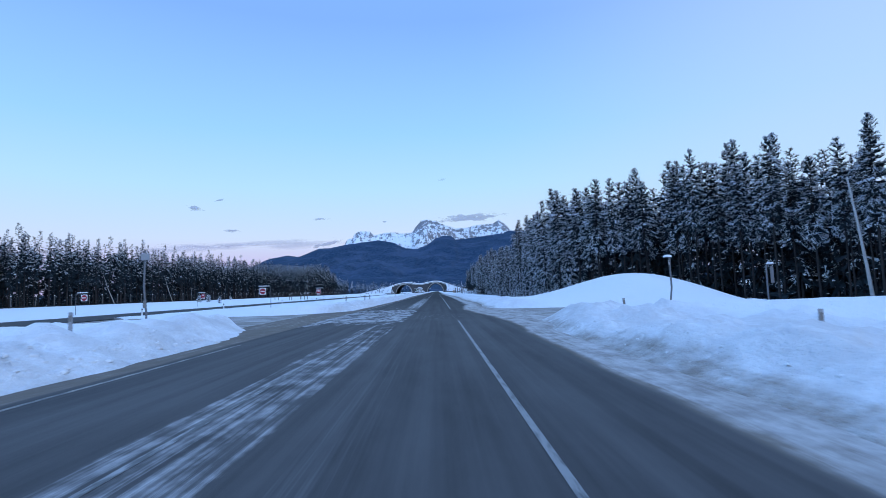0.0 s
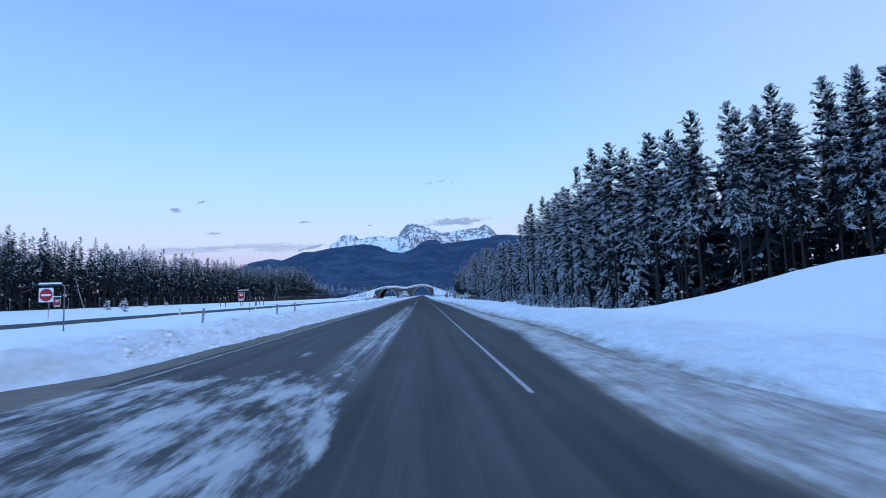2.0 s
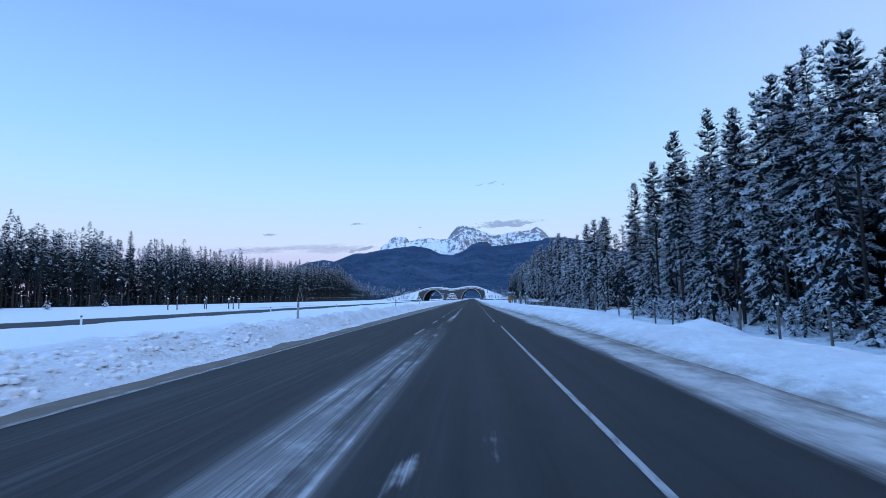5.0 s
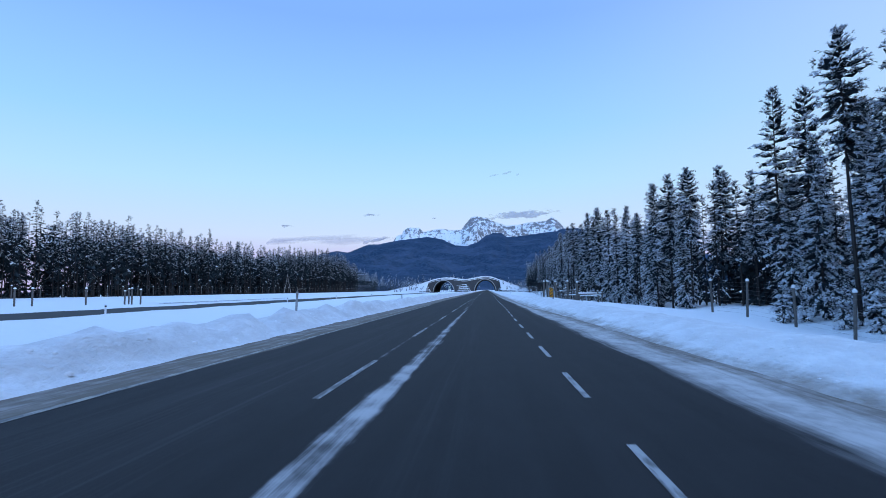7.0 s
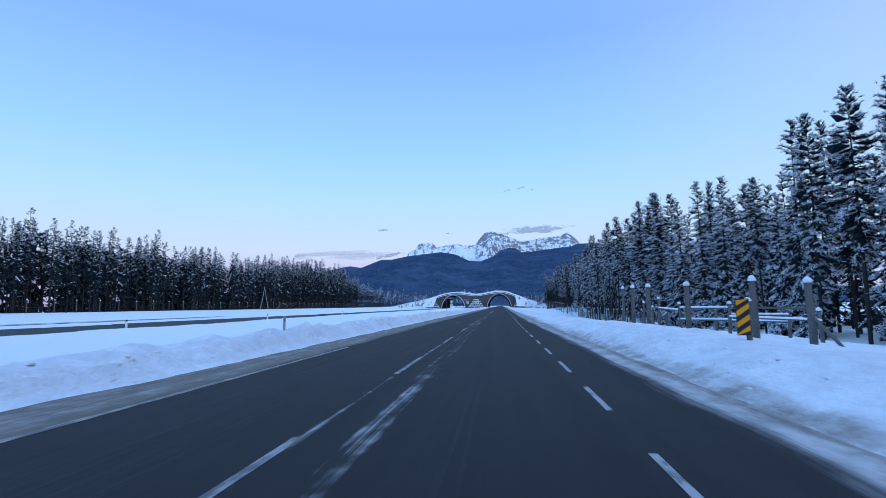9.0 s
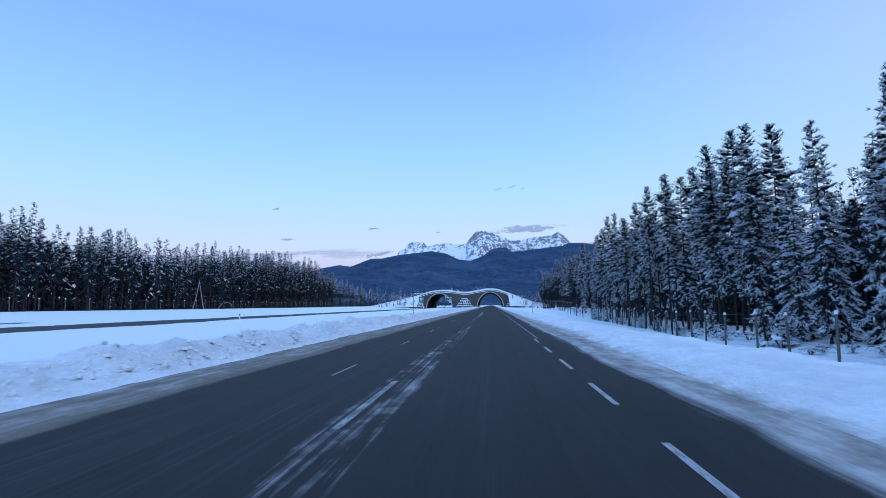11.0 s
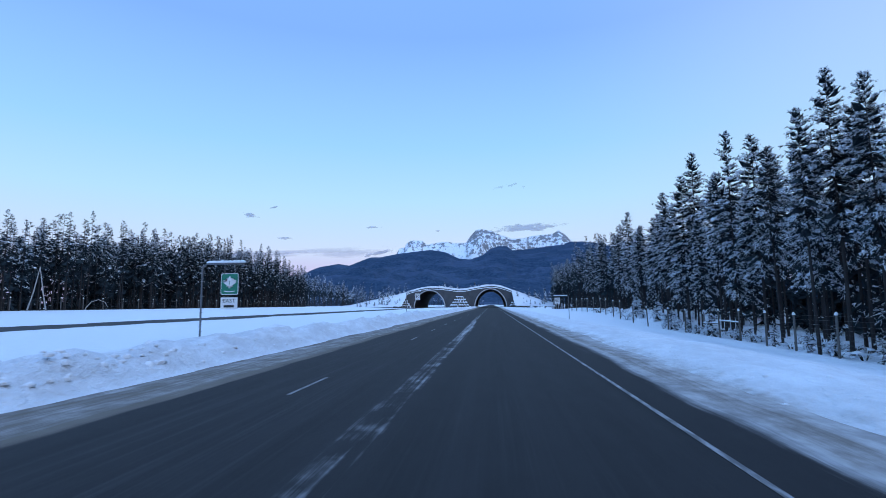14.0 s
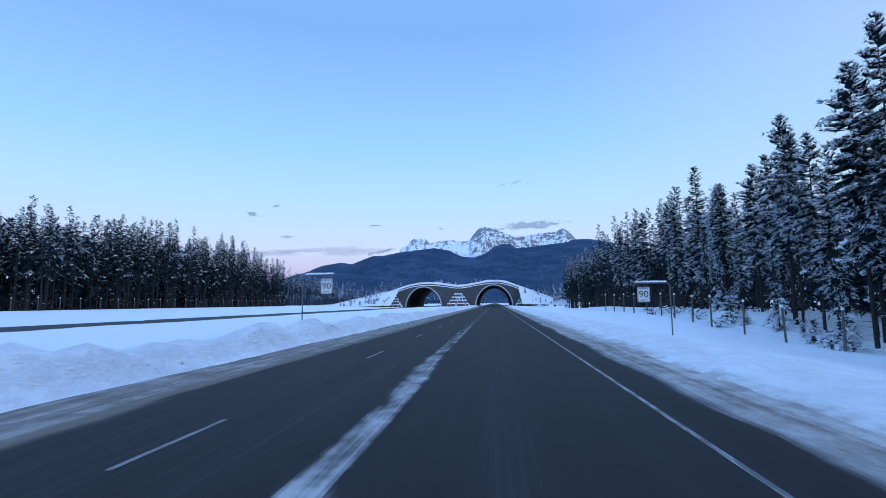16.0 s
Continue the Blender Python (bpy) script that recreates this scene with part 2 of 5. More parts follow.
M_SNOW = snow_ground()
M_ROAD = asphalt("road_asphalt")
M_FAR = plain("far_asphalt", (0.050, 0.049, 0.050), 0.75, 0, 0.2, 0.6, 0.2)
M_SIDE = asphalt("side_road_asphalt", True)
M_LINE = worn_paint("worn_white_paint", (0.33, 0.345, 0.365), 0.55)
M_LANE = worn_paint("scuffed_white_paint", (0.32, 0.33, 0.35), 0.47)
M_DULL = worn_paint("rubbed_white_paint", (0.25, 0.26, 0.27), 0.55)
M_SCRAPE = worn_paint("faint_lane_paint", (0.20, 0.205, 0.215), 0.54)
M_YELLOW_LINE = worn_paint("worn_edge_paint", (0.33, 0.32, 0.29), 0.47)
M_NEEDLE = needles()
M_BARK = bark()
M_TSNOW = tree_snow()
M_HILL = hazy_ridge_forest()
M_PEAK = peak_rock()
M_CLOUD = cloud_mat("dusk_cloud", (0.42, 0.46, 0.60), 0.66, 0.012, 0.035)
M_WISP = cloud_mat("thin_wisp", (0.45, 0.50, 0.62), 0.34, 0.014, 0.03)
M_VEIL = cloud_mat("dusk_haze_band", (0.53, 0.51, 0.66), 0.36, 0.0016, 0.008)
M_FACADE = plain("dark_rough_concrete", (0.094, 0.097, 0.104), 0.9, 0, 0.25, 0.6)
M_RING = plain("pale_concrete", (0.50, 0.50, 0.51), 0.85, 0, 0.12, 1.2)
M_BARREL = plain("tunnel_lining", (0.05, 0.05, 0.052), 0.9, 0, 0.25, 0.5)
M_STONE = plain("terrace_stone", (0.14, 0.135, 0.13), 0.9, 0, 0.3, 1.5)
M_PURESNOW = plain("loose_snow", SNOW, 0.8, 0, 0.04, 2.0, 0.2)
M_WOOD = plain("weathered_post_wood", (0.15, 0.142, 0.135), 0.9, 0, 0.25, 4.0, 0.2)
M_STEEL = plain("galvanised_steel", (0.17, 0.175, 0.19), 0.55, 0.5, 0.12, 8.0)
M_WIRE = plain("fence_wire", (0.22, 0.23, 0.25), 0.5, 0.5, 0.1, 8.0)
M_SIGNBACK = plain("bare_sign_back", (0.34, 0.35, 0.37), 0.5, 0.4, 0.08, 5.0)
M_SIGNBACK_DARK = plain("dark_sign_paint", (0.035, 0.045, 0.05), 0.5, 0.1, 0.1, 5.0)
M_WHITE = plain("white_sheeting", (0.78, 0.79, 0.80), 0.45, 0, 0.04, 4.0)
M_RED = plain("red_sheeting", (0.33, 0.016, 0.035), 0.45, 0, 0.06, 4.0)
M_GREEN = plain("green_sheeting", (0.006, 0.19, 0.115), 0.45, 0, 0.06, 4.0)
M_AMBER = plain("amber_sheeting", (0.90, 0.36, 0.004), 0.45, 0, 0.05, 4.0)
M_BLACK = plain("black_sheeting", (0.012, 0.012, 0.014), 0.5, 0, 0.1, 4.0)
M_DARKPLATE = plain("dull_grey_reflector", (0.20, 0.19, 0.18), 0.5, 0.1, 0.12, 5.0)

# ================= shaping helpers =================


def sstep(a, b, v):
    k = np.clip((np.asarray(v, float) - a) / (b - a), 0, 1)
    return k * k * (3 - 2 * k)


def lattice(ix, iy, seed):
    h = (ix.astype(np.int64) * 374761393 + iy.astype(np.int64) * 668265263 + seed * 974634533) & 0xFFFFFFFF
    h = ((h ^ (h >> 13)) * 1274126177) & 0xFFFFFFFF
    return ((h ^ (h >> 16)) & 0xFFFF) / 65535.0


def vnoise(x, y, seed=0, octaves=3):
    """Smooth value noise about zero, from -1 to 1."""
    x, y = np.broadcast_arrays(np.asarray(x, float), np.asarray(y, float))
    total, amp, norm = 0.0, 1.0, 0.0
    for o in range(octaves):
        ix, iy = np.floor(x), np.floor(y)
        fx, fy = x - ix, y - iy
        fx, fy = fx * fx * (3 - 2 * fx), fy * fy * (3 - 2 * fy)
        a, b = lattice(ix, iy, seed + o), lattice(ix + 1, iy, seed + o)
        c, d = lattice(ix, iy + 1, seed + o), lattice(ix + 1, iy + 1, seed + o)
        total = total + amp * ((a * (1 - fx) + b * fx) * (1 - fy) + (c * (1 - fx) + d * fx) * fy)
        norm += amp
        amp *= 0.5
        x, y = x * 2.03 + 17.1, y * 2.03 + 5.3
    return 2 * total / norm - 1


def mesh_of(name, verts, faces, mats, index=None, smooth=False):
    me = bpy.data.meshes.new(name)
    verts = np.asarray(verts, float)
    me.from_pydata(verts.tolist(), [], faces if isinstance(faces, list) else faces.tolist())
    for mt in mats if isinstance(mats, (list, tuple)) else [mats]:
        me.materials.append(mt)
    if index is not None:
        me.polygons.foreach_set("material_index", np.asarray(index, np.int32))
    if smooth:
        me.polygons.foreach_set("use_smooth", np.ones(len(me.polygons), bool))
    me.update()
    return me


def grid_mesh(name, X, Y, Z, mat, smooth=True):
    ny, nx = X.shape
    v = np.stack([X, Y, Z], -1).reshape(-1, 3)
    k = np.arange(ny * nx).reshape(ny, nx)
    f = np.stack([k[:-1, :-1], k[:-1, 1:], k[1:, 1:], k[1:, :-1]], -1).reshape(-1, 4)
    return mesh_of(name, v, f, mat, smooth=smooth)


def part(name, bm, material, parent, label="", m=None, smooth=False):
    """Links a bmesh as one mesh object under a thing or under a part."""
    if isinstance(bm, bpy.types.Mesh):
        me = bm
    else:
        bm.normal_update()
        me = bpy.data.meshes.new(name)
        bm.to_mesh(me)
        bm.free()
    if material is not None:
        me.materials.append(material)
    if smooth:
        for p in me.polygons:
            p.use_smooth = True
    ob = new(name, me)
    ob.parent = parent
    if m is not None:
        ob.matrix_basis = m
    if label:
        tagged(ob, label=label)
    return ob


def thing(name, m, label, category, group="", kind=""):
    ob = new(name)
    ob.empty_display_size = 0.2
    ob.matrix_basis = m
    return tagged(ob, label, category, group, kind)


def bm_box(sx, sy, sz, centre=(0, 0, 0), bevel=0.0, bm=None):
    bm = bm or bmesh.new()
    r = bmesh.ops.create_cube(bm, size=1.0)
    for v in r["verts"]:
        v.co = Vector((v.co.x * sx + centre[0], v.co.y * sy + centre[1], v.co.z * sz + centre[2]))
    if bevel:
        es = list({e for v in r["verts"] for e in v.link_edges})
        bmesh.ops.bevel(bm, geom=es, offset=bevel, segments=2, affect="EDGES", profile=0.5)
    return bm


def bm_tube(points, radius, sides=8, bm=None, taper=1.0):
    """A round tube along a line of points, closed at both ends."""
    bm = bm or bmesh.new()
    pts = [Vector(p) for p in points]
    rings = []
    for i, p in enumerate(pts):
        d = (pts[min(i + 1, len(pts) - 1)] - pts[max(i - 1, 0)]).normalized()
        side = d.cross(Vector((0.31, 0.95, 0.05))).normalized()
        up = side.cross(d)
        r = radius * (1 + (taper - 1) * i / max(1, len(pts) - 1))
        rings.append([bm.verts.new(p + r * (math.cos(a) * side + math.sin(a) * up)) for a in [2 * math.pi * k / sides for k in range(sides)]])
    for a, b in zip(rings, rings[1:]):
        for k in range(sides):
            bm.faces.new((a[k], a[(k + 1) % sides], b[(k + 1) % sides], b[k]))
    bm.faces.new(rings[0][::-1])
    bm.faces.new(rings[-1])
    return bm


def bm_lump(sx, sy, sz, seed, bm=None, at=(0, 0, 0), sub=2, rough=0.22):
    """A loose rounded lump, flat below."""
    bm = bm or bmesh.new()
    r = bmesh.ops.create_icosphere(bm, subdivisions=sub, radius=1.0)
    for v in r["verts"]:
        k = 1 + rough * noise.noise(v.co * 1.7 + Vector((seed * 3.1, seed, 0)))
        c = v.co * k
        v.co = Vector((c.x * sx + at[0], c.y * sy + at[1], max(c.z, -0.25) * sz + at[2]))
    return bm


def bm_plate(w, h, t=0.004, r=0.05, seg=4):
    """An upright plate with rounded corners in the xz plane, facing -y, centred."""
    bm = bmesh.new()
    ring = []
    for cx, cz, a0 in ((w / 2 - r, h / 2 - r, 0), (-w / 2 + r, h / 2 - r, 90), (-w / 2 + r, -h / 2 + r, 180), (w / 2 - r, -h / 2 + r, 270)):
        for k in range(seg + 1):
            a = radians(a0 + 90 * k / seg)
            ring.append((cx + r * math.cos(a), cz + r * math.sin(a)))
    f = [bm.verts.new((x, -t / 2, z)) for x, z in ring]
    b = [bm.verts.new((x, t / 2, z)) for x, z in ring]
    bm.faces.new(f)
    bm.faces.new(b[::-1])
    for k in range(len(f)):
        n = (k + 1) % len(f)
        bm.faces.new((f[k], b[k], b[n], f[n]))
    return bm


def text_mesh(body, size, mat, width=0.0):
    cu = bpy.data.curves.new("lettering", "FONT")
    cu.body, cu.size, cu.align_x, cu.align_y, cu.extrude, cu.resolution_u = body, size, "CENTER", "CENTER", 0.0015, 3
    tmp = new("lettering", cu)
    bpy.context.view_layer.update()
    me = bpy.data.meshes.new_from_object(tmp.evaluated_get(bpy.context.evaluated_depsgraph_get()))
    bpy.data.objects.remove(tmp)
    me.materials.clear()
    xs = [v.co.x for v in me.vertices]
    if width:
        k = width / (max(xs) - min(xs))
        for v in me.vertices:
            v.co.x *= k
    me.materials.append(mat)
    return me


# ================= ground and roads =================
FARRISE = 0.9


def snow_right(y):
    """Where the ploughed snow begins beside the near lanes."""
    return np.interp(y, [-20, 17, 21, 44, 49, 55, 80, 90, 120, 145, 152, 185, 215, 250, 400], [4.9, 4.85, 5.5, 4.8, 5.1, 5.3, 4.75, 5.2, 5.0, 4.5, 4.0, 3.8, 3.7, 3.6, 3.6])


def snow_left(y):
    return np.interp(y, [-20, 17, 22, 44, 55, 82, 100, 125, 145, 165, 212, 255, 320], [6.2, 6.2, 7.0, 6.2, 5.95, 5.9, 5.9, 6.5, 6.8, 6.9, 7.15, 7.2, 7.3])


def asphalt_right(y):
    """Where the bare asphalt ends under slush."""
    return np.interp(y, [-20, 16, 21, 27, 32, 38, 45, 52, 84, 100, 143, 150, 190, 208, 250, 400], [3.72, 3.78, 3.95, 3.6, 3.2, 2.7, 2.8, 3.3, 3.35, 3.4, 2.95, 3.0, 2.6, 2.42, 2.47, 2.5])


def asphalt_left(y):
    return np.interp(y, [-20, 17, 30, 44, 60, 97, 120, 145, 160, 210, 250, 400], [5.3, 5.4, 5.6, 5.4, 5.2, 5.2, 5.1, 5.05, 5.2, 5.28, 5.3, 5.3])


def side_of(x, y):
    """Distance into the snow from either verge."""
    wob = 0.12 * vnoise(x * 0 + 3, y / 7, 5) + 0.12 * vnoise(x, y / 1.6, 6)
    return np.where(x > 0, x - snow_right(y), -x - snow_left(y)) + 0.22 - wob


def crossing(x, y):
    """One where the side road and the lane through the median lie open."""
    shaky = 0.6 * vnoise(x / 3, y / 3, 41)
    flare = 2.6 * np.exp(-np.clip(x - 5.0, 0, 99) / 2.5)
    mid_r = np.full(np.shape(y), 28.0)
    half_r = np.where(y < 28.0, 3.2 + 0.5 * flare, 6.5 + flare)
    out = np.clip(-x - 6.0, 0, 99)
    mid_l = 31.4 + 0.40 * np.clip(out - 0.5, 0, 30)
    half_l = 4.6 + 8.0 * np.exp(-out / 2.5)
    mid, half = np.where(x > 0, mid_r, mid_l), np.where(x > 0, half_r, half_l)
    soft = np.where((x > 0) & (y > 28), 3.6, 1.8)
    inside = sstep(-29, -28, x) * (1 - sstep(70, 80, x))
    return (1 - sstep(half, half + soft, np.abs(y - mid + shaky))) * inside


def ground_z(x, y):
    x, y = np.broadcast_arrays(np.asarray(x, float), np.asarray(y, float))
    clods = vnoise(x * 1.1, y * 0.9, 7, 4)
    swell = vnoise(x / 9, y / 14, 9)
    s = side_of(x, y)
    # right verge
    bank = 0.20 + 0.30 * (1 - sstep(165, 215, y)) + 0.10 * sstep(146, 156, y) * (1 - sstep(166, 186, y)) * (1 - sstep(6.5, 8.5, x))
    fall = sstep(54, 74, y) * (1 - 0.80 * sstep(290, 328, y))
    gate = sstep(138, 150, y) * (1 - sstep(176, 195, y)) * (1 - sstep(15, 24, x))
    slope = -2.15 * fall * np.clip((x - 6.4) / 13.5, 0, 1) * (1 - 0.45 * gate) - 0.25 * fall * sstep(185, 235, y) * sstep(5.4, 8.5, x)
    right = -0.10 + (0.10 + bank) * sstep(-0.4, 1.9, s) + slope + (0.13 * clods + 0.05 * vnoise(x * 2.0, y * 1.7, 63, 2)) * sstep(0, 1.5, s) * (1 - 0.75 * sstep(3, 7, s))
    right = right + 0.08 * swell * sstep(2, 8, s) + 0.75 * fall * sstep(21.5, 29, x) - 1.55 * (1 - fall) * sstep(18, 32, x)
    rx = np.where(x < 22, 12.5, 11.0)
    u = np.sqrt(((x - 22) / rx) ** 2 + ((y - 52) / np.where(y < 52, 15.5, 20.0)) ** 2)
    right = right + 2.3 * (1 - sstep(0.0, 1.0, u)) * (1 + 0.05 * swell)
    right = right + 0.8 * (1 - sstep(0.1, 1.0, np.sqrt(((x - 13.8) / 2.5) ** 2 + ((y - 111.5) / 2.3) ** 2)))
    right = right + 1.3 * sstep(21.5, 27, x) * sstep(302, 318, y) * (1 - sstep(380, 440, y))
    lip = x - np.interp(y, [230, 262, 281, 296, 303, 312], [20.3, 21.5, 22.6, 22.4, 20.6, 19.6])
    right = right + (0.12 * np.exp(-(lip / 0.7) ** 2) - 0.34 * sstep(0.1, 1.0, lip)) * sstep(228, 246, y) * (1 - sstep(308, 318, y))
    corner = (1 - sstep(20, 25, y)) * sstep(-0.2, 1.6, s)
    right = right + corner * (0.26 * clods + 0.22 * vnoise(x / 2.2, y / 2.6, 61) + 0.10 * vnoise(x * 2.1, y * 2.0, 62, 2))
    # left verge, median and the other carriageway
    late = sstep(85, 120, y)
    left = -0.10 + (0.76 - 0.26 * late) * sstep(-0.2, 1.9 - 0.8 * late, s) * (1 - 0.50 * sstep(2.6, 9.0, s)) + ((0.20 - 0.03 * late) * clods + (0.18 + 0.16 * late) * vnoise(x * 1.3, y * 1.05, 64, 2)) * sstep(0, 0.9, s) * (1 - 0.92 * sstep(2.2 - 1.1 * late, 5.0 - 2.4 * late, s))
    left = left + 0.20 * late * np.exp(-((s - 1.3) / 0.75) ** 2) * (1 + 1.1 * vnoise(x / 1.3, y / 2.1, 66))
    left = left + 0.05 * swell * sstep(4, 9, s)
    left = left + (1 - sstep(19, 24, y)) * sstep(0.2, 2.4, s) * (1 - sstep(7, 12, s)) * (0.15 + 0.2 * clods)
    left = left - (0.04 + 0.08 * (1 - late)) * sstep(12, 25, -x)
    wob2 = 0.5 * vnoise(x * 0 + 8, y / 5, 15)
    inner = np.interp(y, [200, 262], [27.0, 29.0])
    cut = sstep(inner, inner + 0.8, -x + wob2) * (1 - sstep(35.8, 36.6, -x + wob2))
    left = left * (1 - cut) - 0.04 * cut
    left = left + FARRISE * sstep(40, 78, -x)
    z = np.where(x > 0, right, left)
    c = crossing(x, y)
    return z * (1 - c) + c * (-0.08 + 0.11 * sstep(8.5, 13, x + 1.5 * swell))


def give(me, **fields):
    """Stores values on the points of a mesh, for its material."""
    for key, value in fields.items():
        at = me.attributes.new(key, "FLOAT", "POINT")
        at.data.foreach_set("value", np.asarray(value, np.float32).ravel())


gx = np.concatenate([-np.geomspace(4000, 120, 14), np.arange(-110, -36, 6.0), np.arange(-36, -14, 1.1), np.arange(-14, -4, 0.34), np.arange(-4, 2, 1.5), np.arange(2, 12, 0.34), np.arange(12, 18, 1.5), np.arange(18, 26, 0.55), np.arange(26, 40, 1.5), np.arange(40, 110, 6.0), np.geomspace(120, 4000, 14)])
gy = np.concatenate([-np.geomspace(3000, 30, 10), np.arange(-26, 70, 0.42), np.arange(70, 168, 0.62), np.arange(168, 255, 0.50), np.arange(255, 310, 0.80), np.arange(310, 700, 4.0), np.geomspace(720, 4900, 20)])
GX, GY = np.meshgrid(gx, gy)
ground = new("ground", grid_mesh("ground", GX, GY, ground_z(GX, GY), M_SNOW))
S = side_of(GX, GY)
near = np.where(GX > 0, np.interp(GY, [0, 20, 26, 44, 150, 200, 300], [0.85, 0.7, 0.5, 0.75, 0.70, 0.60, 0.60]), np.interp(GY, [0, 22, 44, 60, 100, 125, 300], [0.40, 0.40, 0.55, 0.52, 0.36, 0.14, 0.12]))
reach = np.where(GX > 0, np.interp(GY, [0, 22, 44, 100, 200, 300], [0.9, 0.8, 0.55, 0.55, 0.55, 0.55]), 0.40)
verge = near * np.exp(-np.clip(S - np.interp(GY, [40, 190, 215], [0.2, 0.3, 0.5]), 0, 50) / reach) * (np.abs(GX) < 14)
thrown = sstep(-0.2, 0.4, S) * (1 - sstep(np.where(GX > 0, np.interp(GY, [22, 30], [3.5, 1.6]), 1.5), np.where(GX > 0, np.interp(GY, [22, 30], [7.0, 4.5]), 3.0), S)) * np.where(GX > 0, np.interp(GY, [0, 22, 30, 300], [1.0, 1.0, 0.7, 0.7]), 1.0)
give(ground.data, verge=verge, thrown=thrown)
tagged(ground, "smooth blue-white snow field with gritty ploughed verges", "snow", kind="structure")


def strip(name, x0, x1, y0, y1, z, mat, nx=2, ny=40):
    X, Y = np.meshgrid(np.linspace(x0, x1, nx), np.linspace(y0, y1, ny))
    return new(name, grid_mesh(name, X, Y, X * 0 + z, mat, smooth=False))


RX, RY = np.meshgrid(np.arange(-8.6, 6.61, 0.16), np.concatenate([[-120, -60], np.arange(-8, 300, 1.0), np.arange(300, 1600, 25.0)]))
road = new("road", grid_mesh("road", RX, RY, RX * 0, M_ROAD, smooth=False))


def between(x, lo, hi, feather):
    return sstep(lo - feather, lo + feather, x) * (1 - sstep(hi - feather, hi + feather, x))


# the band of snow between the lanes: its two sides and how closed it is
MID_Y = [-10, 12, 22, 26, 42, 48, 60, 75, 95, 112, 122, 135, 150, 158, 175, 188, 200, 212, 222, 235, 243, 250, 262, 275, 300]
MID_L = [-2.3, -2.3, -2.2, -2.0, -1.9, -1.85, -1.85, -1.87, -1.85, -1.5, -1.22, -1.2, -1.2, -1.5, -1.8, -2.2, -2.0, -1.66, -1.8, -1.9, -1.9, -1.93, -1.95, -2.1, -2.1]
MID_R = [-0.85, -0.85, -0.8, -0.7, -0.7, -0.70, -0.66, -0.68, -0.70, -0.85, -0.85, -0.92, -0.98, -0.9, -1.1, -1.25, -1.35, -1.3, -1.4, -1.5, -1.45, -1.42, -1.38, -1.6, -1.6]
MID_D = [0.52, 0.52, 0.44, 0.10, 0.26, 0.52, 0.58, 0.46, 0.40, 0.40, 0.72, 0.78, 0.66, 0.40, 0.36, 0.44, 0.44, 0.50, 0.36, 0.40, 0.46, 0.58, 0.66, 0.58, 0.46]
band_mid = np.interp(RY, MID_Y, MID_D) * between(RX, np.interp(RY, MID_Y, MID_L), np.interp(RY, MID_Y, MID_R), 0.10)
band_mid = np.maximum(band_mid, 0.8 * np.exp(-((RX + 2.72) / 0.22) ** 2 - ((RY - 46.4) / 0.9) ** 2))
band_mid = np.maximum(band_mid, 0.62 * np.exp(-((RX + 1.93) / 0.09) ** 2) * sstep(118, 126, RY) * (1 - sstep(243, 250, RY)))
for x, y in ((-0.1, 86.0), (0.62, 86.6)):
    band_mid = np.maximum(band_mid, 0.8 * np.exp(-((RX - x) / 0.14) ** 2 - ((RY - y) / 0.6) ** 2))
cover = between(RY, 23.5, 43.5, 3.5) * between(RX, -5.7, -0.62, 0.25) * 0.62
cover = np.maximum(cover, between(RY, 20, 42, 4.0) * sstep(asphalt_right(RY) - 0.5, asphalt_right(RY) + 1.6, RX) * 0.66)
wobble = 0.14 * vnoise(RX * 0.2, RY / 3.0, 71) + 0.10 * vnoise(RX, RY / 1.2, 72)
rim_r, rim_l = RX - asphalt_right(RY) + wobble, -RX - asphalt_left(RY) + wobble
slush = np.maximum(sstep(-0.15, np.interp(RY, [40, 46, 60, 140, 150], [0.3, 1.2, 1.0, 0.9, 0.75]), rim_r), sstep(-0.10, 0.22, rim_l))
full_r, full_l = (snow_right(RY) - asphalt_right(RY)), (snow_left(RY) - asphalt_left(RY))
across = rim_r / full_r
fore = np.interp(across, [0, 0.55, 0.85, 1.0], [0.24, 0.28, 0.60, 0.66])
late = np.interp(across, [0, 0.28, 0.52, 0.78, 1.0], [0.12, 0.20, 0.54, 0.58, 0.36])
grit_r = np.where(RY < 43, 0.0, 1.0) * (fore + (late - fore) * sstep(150, 195, RY)) + np.where(RY < 43, 1.0, 0.0) * (np.interp(RY, [10, 20, 40], [0.40, 0.42, 0.48]) + 0.45 * (1 - sstep(0.05, 0.30, rim_r)))
grit_l = np.interp(RY, [0, 22, 28, 46, 95, 120, 300], [0.85, 0.85, 0.75, 0.88, 0.85, 0.72, 0.64]) + np.interp(RY, [95, 125], [0, 0.30]) * (1 - sstep(0.05, 0.3, rim_l / full_l))
grit = np.where(RX > 0, grit_r, grit_l)
film = 0.22 * np.interp(RY, [40, 48, 95, 115, 300], [0.3, 1, 1, 0.35, 0.35]) * between(RX, -4.9, -2.3, 0.4)
film = np.maximum(film, np.interp(RY, [36, 46, 95, 110], [0, 0.9, 0.7, 0]) * np.exp(-((RX + 3.23) / 0.09) ** 2) * 0.75)
film = np.maximum(film, 0.32 * between(RX, -0.4, 0.2, 0.25) * np.interp(RY, [20, 60], [1, 0.2]))
smear = between(RX, -1.85, -1.12, 0.14) * np.interp(RY, [40, 46, 60, 92, 108], [0, 0.5, 0.85, 0.72, 0]) + between(RX, -0.98, -0.68, 0.10) * np.interp(RY, [40, 46, 80, 92, 108], [0, 0.6, 0.65, 0.5, 0])
film = np.maximum(film, 0.05 * between(RY, 185, 235, 10) * between(RX, -5.2, 2.2, 0.3))
